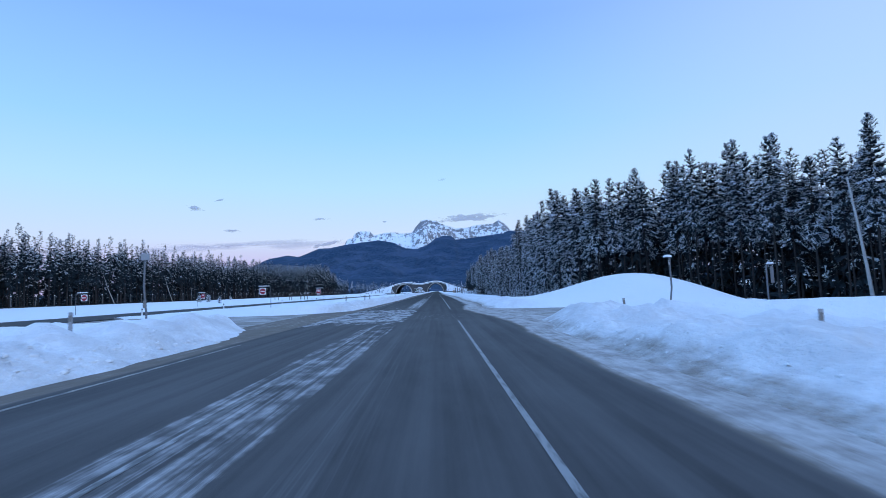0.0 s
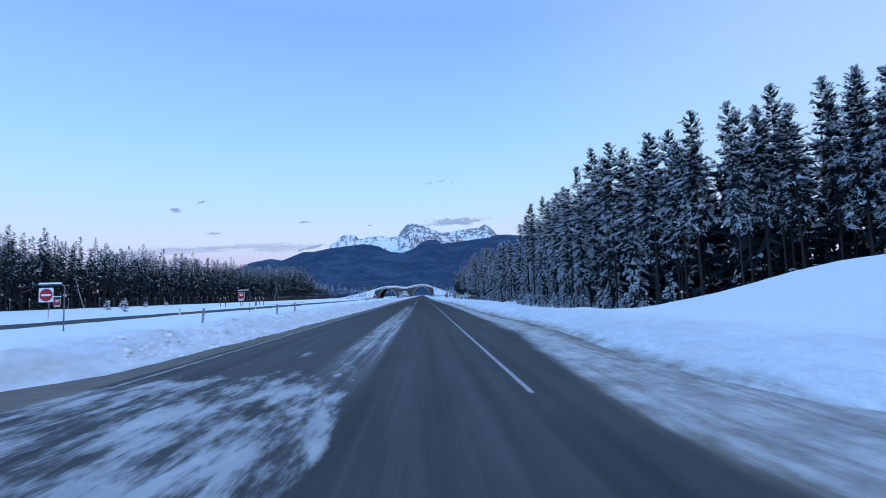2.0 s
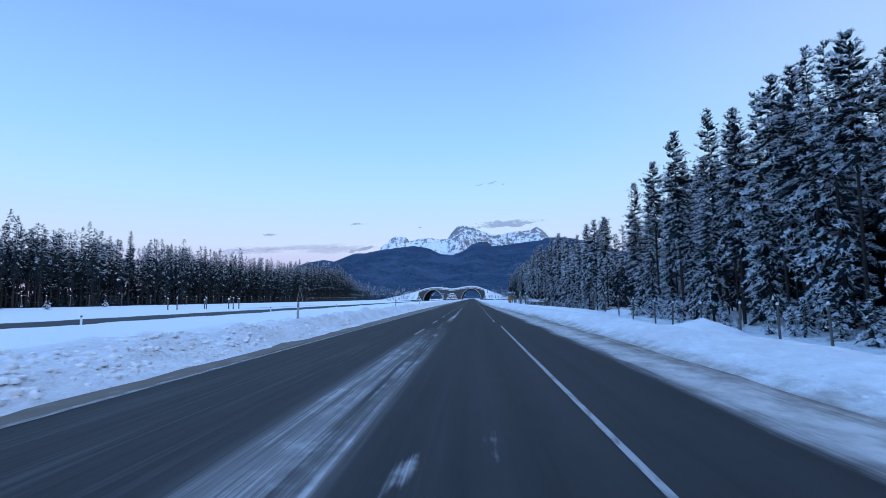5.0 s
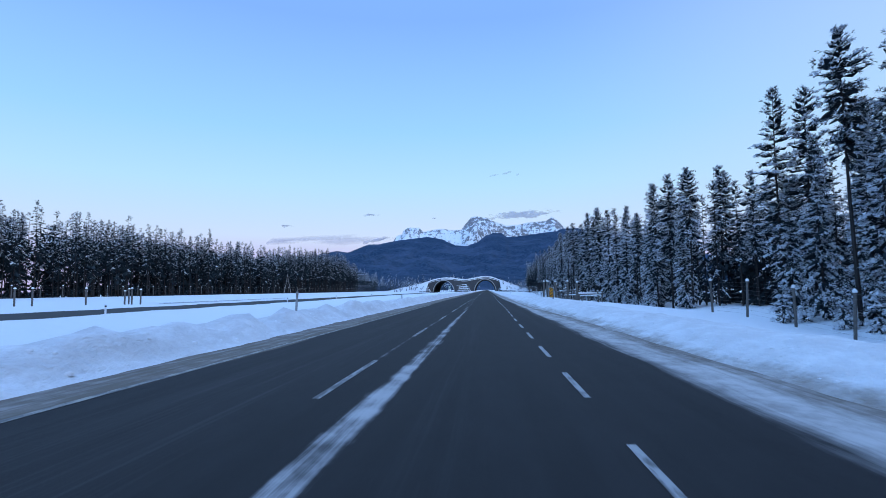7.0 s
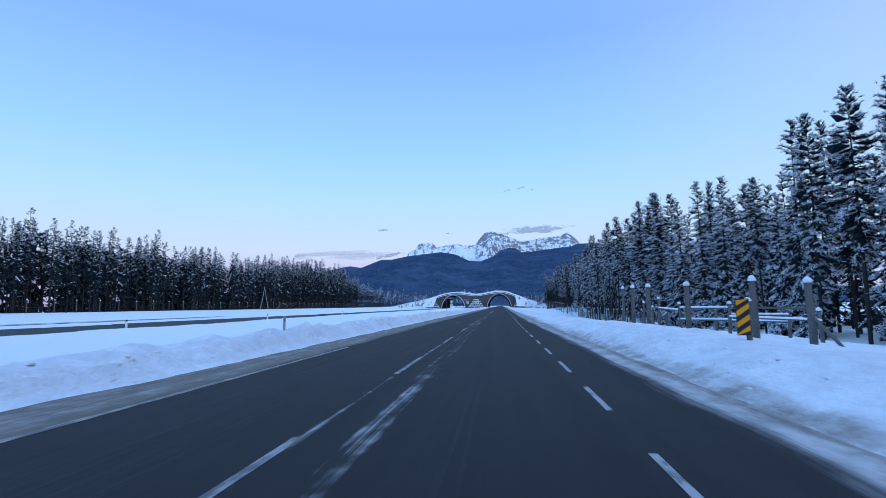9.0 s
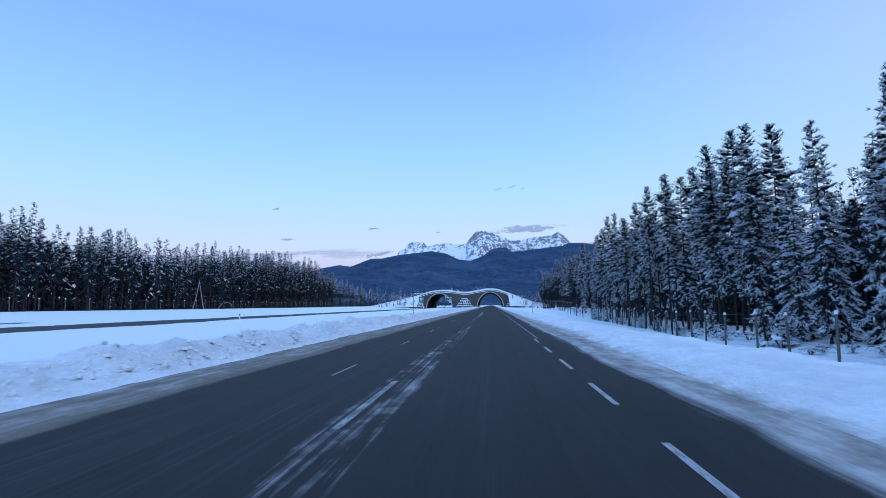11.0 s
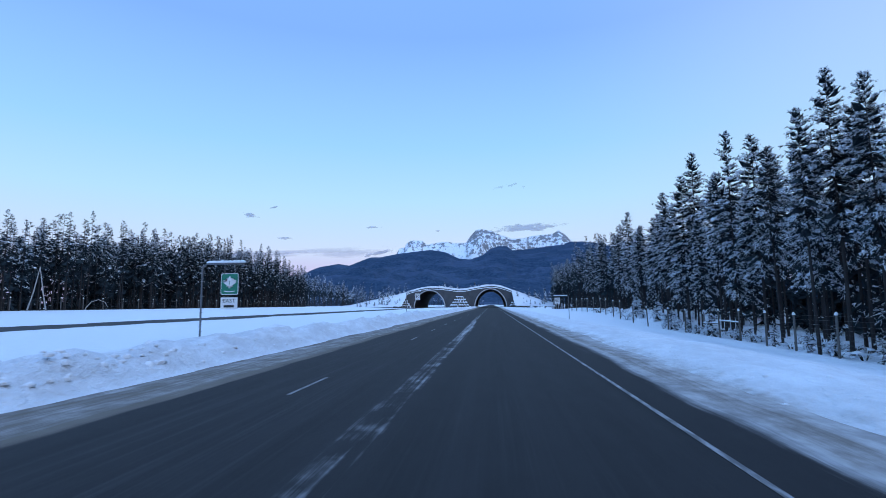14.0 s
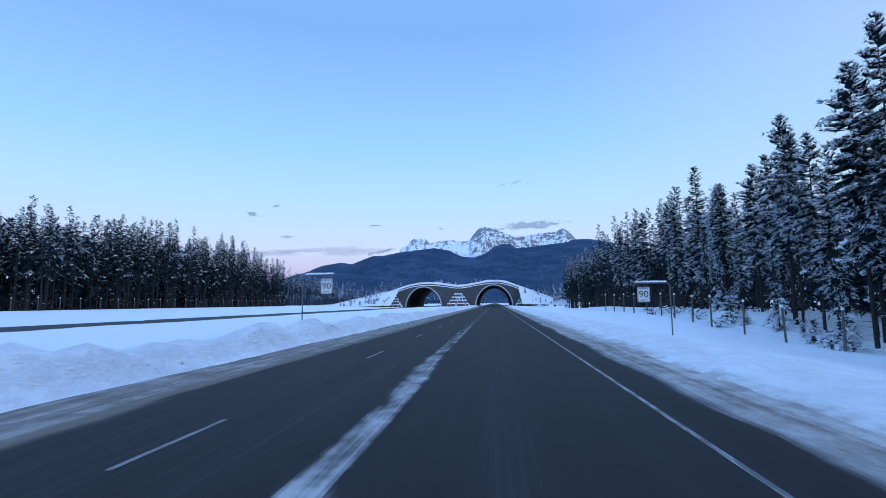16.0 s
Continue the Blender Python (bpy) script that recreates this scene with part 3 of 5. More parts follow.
give(road.data, rim=np.where(RX > 0, rim_r, rim_l), smear=smear, mid=band_mid, cross=cover, slush=slush, grit=grit, film=film)
tagged(road, "dark wet asphalt highway with blown snow between lanes", "road", kind="structure")
far_road = strip("far_road", -37.4, -26.4, -120, 1600, 0.06, M_FAR, 2, 60)
tagged(far_road, "opposite asphalt carriageway cut through the snow", "road", kind="structure")
side_road = strip("side_road", 6.604, 19.5, 16, 42, 0.0, M_SIDE, 6, 4)
tagged(side_road, "side road of packed dirty snow joining the highway", "road", kind="structure")
median_road = strip("median_road", -26.396, -8.604, 16, 54, 0.0, M_SIDE, 8, 4)
tagged(median_road, "snowy crossover lane through the median", "road", kind="structure")

lay_by = strip("lay_by", -44.5, -43.0, 180, 224, float(ground_z(-42.0, 200.0)) + 0.10, M_SIDE, 2, 12)
tagged(lay_by, "narrow ploughed lay-by beyond the far carriageway", "road", kind="structure")


def mark(name, x, y0, y1, w, mat, parent=road):
    me = strip(name, x - w / 2, x + w / 2, y0, y1, 0.005, mat, 2, max(2, int((y1 - y0) / 4)))
    me.parent = parent
    return me


mark("edge_line", 1.90, -60, 24.5, 0.08, M_DULL)
mark("edge_line", 1.90, 40, 108, 0.08, M_LINE)
for k in range(25):
    y0 = 112.9 + k * 4.12
    if y0 < 203:
        mark("dash_mark", 1.75 + 0.10 * math.exp(-((y0 - 157) / 14) ** 2), y0, y0 + 2.05, 0.09, M_LINE)
mark("edge_line", 1.91, 201.8, 560, 0.07, M_LANE)
mark("left_edge_line", -5.18, -60, 16, 0.10, M_YELLOW_LINE)
mark("left_edge_line", -5.18, 40, 165, 0.14, M_YELLOW_LINE)
mark("lane_line", -1.83, -40, 23, 0.09, M_LANE)
for k in range(-5, 5):
    y0 = 148.6 + k * 9.2
    mark("lane_dash", -1.90, y0, y0 + 3.8, 0.11, M_LANE)
for y0, run in ((190.0, 2.0), (198.5, 1.8), (207.6, 1.9), (211.6, 1.5), (223.9, 1.8), (227.3, 1.8), (236.5, 2.0), (249.5, 2.0), (257.0, 1.8), (265.2, 2.0), (274.5, 2.0), (283.0, 2.0), (292.0, 2.0), (301.0, 2.0)):
    mark("worn_dash", -float(np.interp(y0, [190, 207, 228, 266], [3.4, 3.44, 3.6, 3.68])), y0, y0 + run, 0.07, M_SCRAPE)

# ================= far mountains =================


def ridge(name, profile, y, depth, base, rough, mat, seed, step=14.0, label="", spurs=0.24):
    xs = np.arange(profile[0][0], profile[-1][0], step)
    top = np.interp(xs, [p[0] for p in profile], [p[1] for p in profile])
    top = top + rough * vnoise(xs / 45, xs * 0, seed, 4)
    n = 46
    k = np.linspace(0, 1, n)[:, None]
    X = np.broadcast_to(xs, (n, len(xs)))
    Y = y - depth * k + 0 * X
    spur = vnoise(X / 170, Y / 420, seed + 3, 5)
    fine = vnoise(X / 40, Y / 55, seed + 9, 3)
    fallz = (1 - k) ** 1.25
    Z = base + (top - base) * fallz + (spur * spurs * (top - base) + fine * rough * 2) * np.sin(np.pi * np.clip(k, 0, 1)) * (1 - 0.3 * k)
    X = X + 30 * spur * k
    v, yb = Z[0:1], Y[0:1] + 40
    X, Y, Z = np.vstack([X[0:1], X]), np.vstack([yb, Y]), np.vstack([v * 0 + base, Z])
    ob = new(name, grid_mesh(name, X, Y, Z, mat))
    return tagged(ob, label, "mountain", kind="structure")


HILL = [(-2600, 120), (-1900, 180), (-1526, 278), (-1447, 360), (-1368, 375), (-1261, 357), (-1156, 392), (-1077, 427), (-972, 430), (-841, 454), (-684, 472), (-529, 485), (-426, 467), (-350, 445), (-273, 418), (-171, 427), (-95, 451), (7, 500), (83, 510), (149, 502), (183, 470), (258, 470), (408, 487), (557, 505), (681, 533), (804, 535), (901, 523), (1045, 490), (1283, 416), (1608, 298), (2066, 179), (2700, 90)]
PEAKS = [(-940, 380), (-883, 470), (-850, 522), (-796, 537), (-785, 570), (-741, 599), (-633, 597), (-590, 555), (-498, 573), (-390, 580), (-348, 566), (-230, 567), (-192, 620), (-133, 685), (-69, 690), (21, 667), (89, 634), (193, 596), (298, 598), (377, 618), (481, 626), (559, 630), (617, 669), (677, 622), (727, 569), (787, 530), (880, 420)]
FOOT = [(-900, 20), (-620, 50), (-531, 65), (-442, 105), (-369, 140), (-287, 128), (-154, 129), (81, 135), (187, 146), (265, 150), (344, 148), (555, 119), (772, 58), (1000, 20)]
ridge("mountain_slope", HILL, 4700, 2600, -5, 2.5, M_HILL, 21, 12, "dark forested mountain slope dusted with snow, haze painted in blue")
ridge("mountain_peak", PEAKS, 4900, 700, 150, 4.0, M_PEAK, 33, 7, "snow-covered rocky mountain peaks above the forest", 0.42)
ridge("foothill", FOOT, 3300, 900, -5, 2.0, M_HILL, 27, 10, "low wooded foothill below the mountain slope, haze painted in blue")

# ================= conifers =================


def unit(v):
    return v / (np.linalg.norm(v, axis=-1, keepdims=True) + 1e-9)


def conifer(g, height, crown_from, radius, branches, spacing, size, needle_count, load, frost, spruce):
    """Trunk, needles and snow of one conifer, each as an array of triangles. Base at the origin."""
    lean, bow = g.normal(0, 0.004, 2), g.uniform(0, 6.28)

    def axis(z):
        return np.stack([lean[0] * z + 0.05 * np.sin(z * 0.33 + bow), lean[1] * z + 0.05 * np.cos(z * 0.27 + bow), z], -1)

    # stem
    near = spacing < 0.5
    sides, rings = (6, 6) if near else (4, 3)
    zr = height * np.linspace(0, 1, rings)
    rr = (0.0062 * height + 0.03) * (1 - 0.95 * np.linspace(0, 1, rings) ** 1.15)
    ang = 2 * np.pi * np.arange(sides) / sides
    ring = axis(zr)[:, None, :] + rr[:, None, None] * np.stack([np.cos(ang), np.sin(ang), 0 * ang], -1)[None]
    ring[0, :, 2] -= 0.8
    nxt = np.roll(ring, -1, axis=1)
    trunk = [np.stack([ring[:-1], nxt[:-1], nxt[1:]], -2).reshape(-1, 3, 3), np.stack([ring[:-1], nxt[1:], ring[1:]], -2).reshape(-1, 3, 3)]

    # limbs
    u = 1 - (1 - (np.arange(branches) + g.random(branches)) / branches) ** 1.22
    z = height * (crown_from + (1 - crown_from) * u * 0.985)
    if spruce:
        prof = (1 - u) ** (0.52 if near else 0.54) * (0.78 + 0.22 * np.minimum(1, u / 0.10))
    else:
        prof = np.minimum(1, (1 - u) / 0.40) ** 0.66 * (0.62 + 0.38 * np.minimum(1, u / 0.22))
    ragged = 1 + 0.08 * np.sin(u * 17 + bow) + 0.04 * np.sin(u * 39 + 2 * bow)
    ln = radius * prof * ragged * g.uniform(0.50, 1.16, branches) + (0.19 if near else 0.20)
    az = g.uniform(0, 2 * np.pi, branches)
    rise = (-0.50 + 1.15 * u ** 2.0 if spruce else -0.34 + 1.15 * u ** 1.8) + g.normal(0, 0.12, branches)
    d = np.stack([np.cos(az), np.sin(az), rise], -1)
    s = np.stack([-np.sin(az), np.cos(az), 0 * az], -1)
    sag = ln * g.uniform(0.10, 0.34, branches) * (1.15 - u)
    base = axis(z)
    w = np.array([0, 0, 0.018 + 0.006 * radius])
    tip = base + d * ln[:, None] * 0.86 - np.array([0, 0, 1]) * (sag * 0.74)[:, None]
    if near:
        trunk.append(np.stack([base + w, base - w, tip], 1))

    # each limb carries a broad drooping fan, some of them under snow
    def fan(sel, wide, lift, reach):
        b0, dd, ss, l = base[sel], d[sel], s[sel], ln[sel][:, None] * reach
        down = np.array([0, 0, 1.0])
        half = l * wide * g.uniform(0.7, 1.25, l.shape)
        twist = g.normal(0, 0.22, l.shape) * half * down
        mid = b0 + dd * l * 0.62 - down * (sag[sel][:, None] * 0.36 - lift)
        left, right = mid + ss * half - down * half * 0.45 + twist, mid - ss * half - down * half * 0.45 - twist
        end = b0 + dd * l * 1.02 - down * (sag[sel][:, None] * 1.1 - lift * 0.6)
        root = b0 + down * lift
        return [np.stack([root, left, mid], 1), np.stack([root, mid, right], 1), np.stack([left, end, mid], 1), np.stack([mid, end, right], 1)]

    white = g.random(branches) < frost * (0.66 + 0.52 * u if near else 1.3 * u - 0.04)
    full_fans = fan(np.arange(branches), 0.28 if near else 0.34, -0.06 if near else 0.0, 0.78 if near else 0.96)
    snow_fans = [] if near else fan(np.flatnonzero(white), 0.30, 0.05 + 0.05 * size, 0.84)
    if not near:
        full_fans, snow_fans = full_fans[2:] + full_fans[:1], snow_fans[2:]

    # tufts along each limb
    n = np.maximum(3 if near else 2, np.round(ln / spacing)).astype(int)
    i = np.repeat(np.arange(branches), n)
    k = g.uniform(0.10, 1.0, len(i)) ** 0.72
    side = g.uniform(-1, 1, len(i)) * 0.36 * ln[i] * (1.1 - 0.6 * k)
    p = base[i] + d[i] * (ln[i] * k)[:, None] + s[i] * side[:, None]
    p[:, 2] -= sag[i] * k * k + g.uniform(0, 0.05, len(i))
    c = size * g.uniform(0.72, 1.28, len(i)) * (1.12 - 0.46 * u[i])
    lead = np.linspace(0.95, 0.99, 6)
    p = np.concatenate([p, axis(height * lead)])
    c = np.concatenate([c, size * 0.42 * (1.25 - 6 * (lead - 0.955))])
    out = np.concatenate([d[i], np.tile([[0, 0, 1.6]], (6, 1))])

    def spray(sel, count, spread, wide, flat):
        q, cc = np.repeat(p[sel], count, 0), np.repeat(c[sel], count)
        dd = unit(0.62 * np.repeat(out[sel], count, 0) + spread * unit(g.normal(0, 1, (len(q), 3))) + np.array([0, 0, 0.10]))
        if flat:
            q = q + np.array([0, 0, 1]) * (cc * 0.16)[:, None]
        across = unit(np.cross(dd, g.normal(0, 1, (len(q), 3))))
        ww = (cc * wide * g.uniform(0.7, 1.3, len(q)))[:, None]
        e = q + dd * cc[:, None] * g.uniform(0.75, 1.2, (len(q), 1))
        e[:, 2] -= cc * (0.26 if flat else 0.12)
        b = q - dd * cc[:, None] * 0.22
        return np.stack([b + across * ww, b - across * ww, e], 1)

    needles = np.concatenate([spray(np.arange(len(p)), needle_count, 0.72 if near else 0.85, 0.105 if near else 0.17, False)] + full_fans)
    # snow lies on whole limbs and leaves others bare
    iced = np.flatnonzero(np.concatenate([g.random(len(i)) < np.where(white[i], 0.95, 0.34 + 0.40 * u[i] if near else 0.5 * u[i] ** 1.5), g.random(6) < 0.35]))
    snow = snow_fans + [spray(iced, 5 if spacing < 0.4 else 3 if near else 2, 0.66 if near else 0.9, 0.14 if near else 0.19, True)]

    # soft loads of snow weighing on the limbs, each a drooping cluster
    heavy = np.repeat(np.flatnonzero(g.random(branches) < 1.4 * load * (1.05 - 0.55 * u) * (u < 0.85)), 2)
    heavy = heavy[g.random(len(heavy)) < 0.75]
    kk = g.uniform(0.40, 1.02, len(heavy))
    big = g.uniform(0.12, 0.26, len(heavy)) * (0.6 + 0.45 * np.minimum(1.3, ln[heavy])) * np.where(g.random(len(heavy)) < 0.16, 1.5, 1.0)
    heart = base[heavy] + d[heavy] * (ln[heavy] * kk)[:, None] + s[heavy] * (g.normal(0, 0.12, len(heavy)) * ln[heavy])[:, None]
    heart[:, 2] += 0.08 - sag[heavy] * kk * kk
    m = 13
    i2, b2 = np.repeat(heavy, m), np.repeat(big, m)[:, None]
    along, aside = g.normal(0, 0.62, (len(i2), 1)), g.normal(0, 0.42, (len(i2), 1))
    mid = np.repeat(heart, m, 0) + b2 * (along * d[i2] + aside * s[i2])
    mid[:, 2] += (b2 * (g.uniform(-0.15, 0.40, (len(i2), 1)) - 0.5 * np.abs(aside) - 0.45 * np.maximum(along, 0)))[:, 0]
    e1 = unit(g.normal(0, 1, (len(i2), 3)) + 0.6 * s[i2])
    e2 = unit(np.cross(e1, g.normal(0, 0.7, (len(i2), 3)) + np.array([0, 0, 1.0])))
    wide = b2 * g.uniform(0.34, 0.62, (len(i2), 1))
    snow.append(np.stack([mid + e1 * wide, mid - 0.6 * e1 * wide + 0.8 * e2 * wide, mid - 0.6 * e1 * wide - 0.8 * e2 * wide], 1))

    # dead lower twigs, some with a line of snow
    t = int(branches * (0.22 if crown_from > 0.2 else 0.06))
    zt = height * g.uniform(0.05, crown_from + 0.10, t)
    at = g.uniform(0, 2 * np.pi, t)
    dt = np.stack([np.cos(at), np.sin(at), g.uniform(-0.40, 0.10, t)], -1)
    lt = (g.uniform(0.35, 0.95, t) * radius)[:, None]
    b0 = axis(zt)
    thin = np.array([0, 0, 0.016])
    trunk.append(np.stack([b0 + thin, b0 - thin, b0 + dt * lt], 1))
    sn = g.random(t) < 0.15
    lift = np.array([0, 0, 0.045])
    snow.append(np.stack([b0 + dt * lt * 0.25, b0 + dt * lt * 0.9, b0 + dt * lt * 0.6 + lift], 1)[sn])
    return np.concatenate(trunk), needles, np.concatenate(snow)


def triangles(name, pieces, mats):
    """One mesh from arrays of triangles, a material for each array."""
    tri = np.concatenate(pieces)
    me = bpy.data.meshes.new(name)
    me.vertices.add(len(tri) * 3)
    me.vertices.foreach_set("co", tri.astype(np.float32).ravel())
    me.loops.add(len(tri) * 3)
    me.loops.foreach_set("vertex_index", np.arange(len(tri) * 3, dtype=np.int32))
    me.polygons.add(len(tri))
    me.polygons.foreach_set("loop_start", np.arange(0, len(tri) * 3, 3, dtype=np.int32))
    for mt in mats:
        me.materials.append(mt)
    me.polygons.foreach_set("material_index", np.repeat(np.arange(len(pieces)), [len(q) for q in pieces]).astype(np.int32))
    me.update(calc_edges=True)
    return me


def build_tree(name, spec, g, label):
    trunk, needles, snow = conifer(g, *spec)
    ob = thing(name, Matrix(), label, "tree", "trees at the forest edge")
    ob["height"] = float(spec[0])
    part("trunk", triangles("trunk", [trunk], [M_BARK]), None, ob)
    crown = tagged(part("crown", triangles("crown", [needles], [M_NEEDLE]), None, ob), kind="stuff")
    tagged(part("snow_load", triangles("snow_load", [snow], [M_TSNOW]), None, crown, "snow caught on the branches"), kind="stuff")
    return ob


def forest_edge(y):
    """Where the woods begin on the near side."""
    return np.interp(y, [20, 46, 60, 70, 76, 82, 90, 100, 158, 163, 177, 181, 244, 249, 260, 266, 296, 320, 400], [44, 40, 36.5, 33, 28, 25.6, 23.8, 24.4, 25, 33.5, 33.5, 25, 25, 22.9, 23.2, 24.2, 26, 27.3, 27.5]) + 0.5 * vnoise(y / 9, np.asarray(y, float) * 0, 51)


rng = np.random.default_rng(11)
# height, crown start, radius, limbs, tuft spacing, tuft size, needles, snow load, frost, spruce
TALL = [(h, cf, r, n, 0.29, 0.36, 4, 0.16, 0.78, False) for h, cf, r, n in ((20, 0.36, 1.75, 158), (22, 0.52, 1.7, 136), (19, 0.30, 1.75, 160), (23, 0.40, 1.8, 160), (18, 0.48, 1.6, 130), (21, 0.55, 1.7, 128))]
FULL = [(h, cf, r, n, 0.31, 0.36, 4, 0.50, 0.84, True) for h, cf, r, n in ((20, 0.10, 1.8, 164), (22, 0.13, 1.85, 168), (18, 0.08, 1.75, 152), (15, 0.05, 1.65, 134))] + [(h, cf, r, n, 0.31, 0.36, 4, 0.38, 0.82, False) for h, cf, r, n in ((21, 0.20, 1.7, 156), (19, 0.26, 1.7, 150))]
HIGH = [(h, cf, r, n, 0.30, 0.36, 4, 0.08, 0.42, False) for h, cf, r, n in ((20, 0.50, 1.65, 132), (18, 0.46, 1.6, 128), (22, 0.54, 1.7, 132), (19, 0.42, 1.65, 136))]
BACK = [(20, 0.42, 1.6, 84, 0.46, 0.46, 4, 0.14, 0.40, False), (18, 0.38, 1.5, 78, 0.46, 0.46, 4, 0.14, 0.40, False), (22, 0.46, 1.6, 84, 0.46, 0.48, 4, 0.14, 0.40, False), (17, 0.12, 1.8, 70, 0.46, 0.46, 4, 0.30, 0.50, True)]
YOUNG = [(2.2, 0.04, 0.62, 38, 0.42, 0.20, 4, 0.8, 0.9, True), (3.4, 0.04, 0.78, 46, 0.42, 0.25, 4, 0.8, 0.9, True), (1.5, 0.04, 0.55, 28, 0.42, 0.17, 4, 0.8, 0.9, True)]
tall_trees = [build_tree("pine_tree", s, rng, "tall slender pine with bare lower trunk and snow-dusted crown") for s in TALL]
full_trees = [build_tree("spruce_tree", s, rng, "dark spruce branched to the ground and laden with snow") for s in FULL]
back_trees = [build_tree("pine_tree", s, rng, "slim dark pine standing inside the forest edge") for s in BACK]
young_trees = [build_tree("young_spruce", s, rng, "small young spruce heaped with fresh snow") for s in YOUNG]
high_crowned = [build_tree("pine_tree", s, rng, "tall dark pine with a long bare trunk and faintly frosted crown") for s in HIGH]
open_spruces = full_trees[4:] + tall_trees[2:3]
used = set()


def plant(src, x, y, scale=1.0, sink=0.1, girth=1.0):
    m = Matrix.Translation((x, y, float(ground_z(x, y)) - sink)) @ Matrix.Rotation(rng.uniform(0, 6.28), 4, "Z") @ Matrix.Rotation(rng.normal(0, 0.005), 4, "X")
    if src.name not in used:
        used.add(src.name)
        ob = src
    else:
        ob = copy_thing(src, m)
    slim = rng.uniform(0.88, 1.08) * girth
    ob.matrix_basis = m @ Matrix.Diagonal((scale * slim, scale * slim, scale, 1))
    return ob


def plant_to(kinds, x, y, top, girth=1.0):
    """Plants the tree of a kind whose own height comes near to what is asked for."""
    high = top - float(ground_z(x, y)) + 0.1
    order = sorted(kinds, key=lambda o: abs(o["height"] * rng.uniform(0.92, 1.08) - high))
    return plant(order[0], x, y, high / order[0]["height"], 0.1, girth)


# the trees that stand out along the edge: plan, level of the tip, and 1 where the limbs reach the ground
EDGE_WEST = [(40, 44.2, 16.0, 0), (40, 47.9, 14.8, 0), (37, 53.5, 16.8, 0), (40, 57, 18.2, 0), (40.2, 65, 19.8, 0), (34.3, 64.7, 18.6, 0), (34.6, 67.1, 17.0, 0), (41.4, 68.6, 20.3, 0), (35.2, 70.6, 18.5, 0), (30.6, 73.8, 18.5, 1), (27, 74.1, 17.2, 0), (36.4, 75, 19.7, 0), (26.1, 78.7, 18.1, 0), (26.2, 83.1, 17.6, 0), (24.8, 84.6, 17.8, 0), (23.9, 89, 17.5, 0), (23.2, 92, 19.0, 0), (24.9, 102.4, 21.4, 0), (23.3, 105.1, 19.5, 1), (24.6, 114.2, 18.0, 0), (24.5, 115.9, 18.3, 1)]
EDGE_MID = [(25, 118.8, 19.4, 1), (25.4, 120.9, 19.0, 0), (25, 122.9, 19.1, 0), (25, 125.1, 18.7, 1), (25, 129.4, 18.8, 0), (25.4, 134.6, 20.8, 0), (24.1, 140.6, 20.4, 0), (25, 150.3, 19.3, 0), (25.1, 158.9, 18.4, 1), (27.1, 158.2, 18.1, 1), (26.2, 180.7, 16.6, 0), (26.4, 182, 16.4, 0), (25, 184.4, 16.7, 0), (24.4, 188.3, 16.2, 1), (25, 191.6, 17.0, 1), (36.8, 186.6, 17.3, 0), (34.5, 190.9, 19.1, 0), (35.6, 191.8, 18.5, 0), (35, 179.6, 14.2, 0), (25, 205.7, 15.6, 1), (24.6, 210.9, 16.3, 1), (28.2, 217, 17.7, 1)]
EDGE_EAST = [(25.6, 221, 15.8, 1), (27.9, 231, 19.0, 0), (25.9, 231.9, 19.5, 1), (25.9, 236.6, 17.4, 1), (27.1, 237.6, 20.6, 0), (25.1, 240, 19.8, 1), (26, 246.1, 18.7, 0), (22.7, 247.1, 18.2, 1), (24.9, 247.6, 18.0, 1), (22.5, 254, 18.2, 1), (23.9, 262.1, 16.2, 0), (24.3, 266.1, 18.4, 0), (22.6, 266.8, 15.6, 1), (25.9, 280.2, 18.1, 0), (25, 283.9, 19.8, 1), (25.4, 287.6, 16.1, 0), (26.7, 291.6, 16.4, 0)]
EDGE_FAR = [(26.8, 297.4, 21.4, 0), (25.8, 299.2, 18.7, 1), (27, 306.7, 15.8, 0), (27, 310.5, 18.8, 1), (27.4, 314.4, 16.0, 0), (27.5, 317.6, 16.0, 1), (27, 324.4, 15.5, 1), (28.1, 327.8, 16.1, 0), (27, 331.6, 19.6, 1), (27.4, 341.8, 16.5, 1), (27.4, 344.6, 17.0, 0), (27, 356.8, 17.6, 1), (27, 368, 15.3, 1), (27, 374.8, 16.6, 0)]
edge_all = sorted([(k[1], k[2]) for k in EDGE_WEST + EDGE_MID + EDGE_EAST + EDGE_FAR])
for x, y, top, low in EDGE_WEST + EDGE_MID + EDGE_EAST + EDGE_FAR:
    slim = y < 80 or x < 24 and y > 244
    plant_to(high_crowned if y < 80 else tall_trees if slim or not low else open_spruces if y > 228 else full_trees, x, y, top, 0.84 if slim else 1.06)
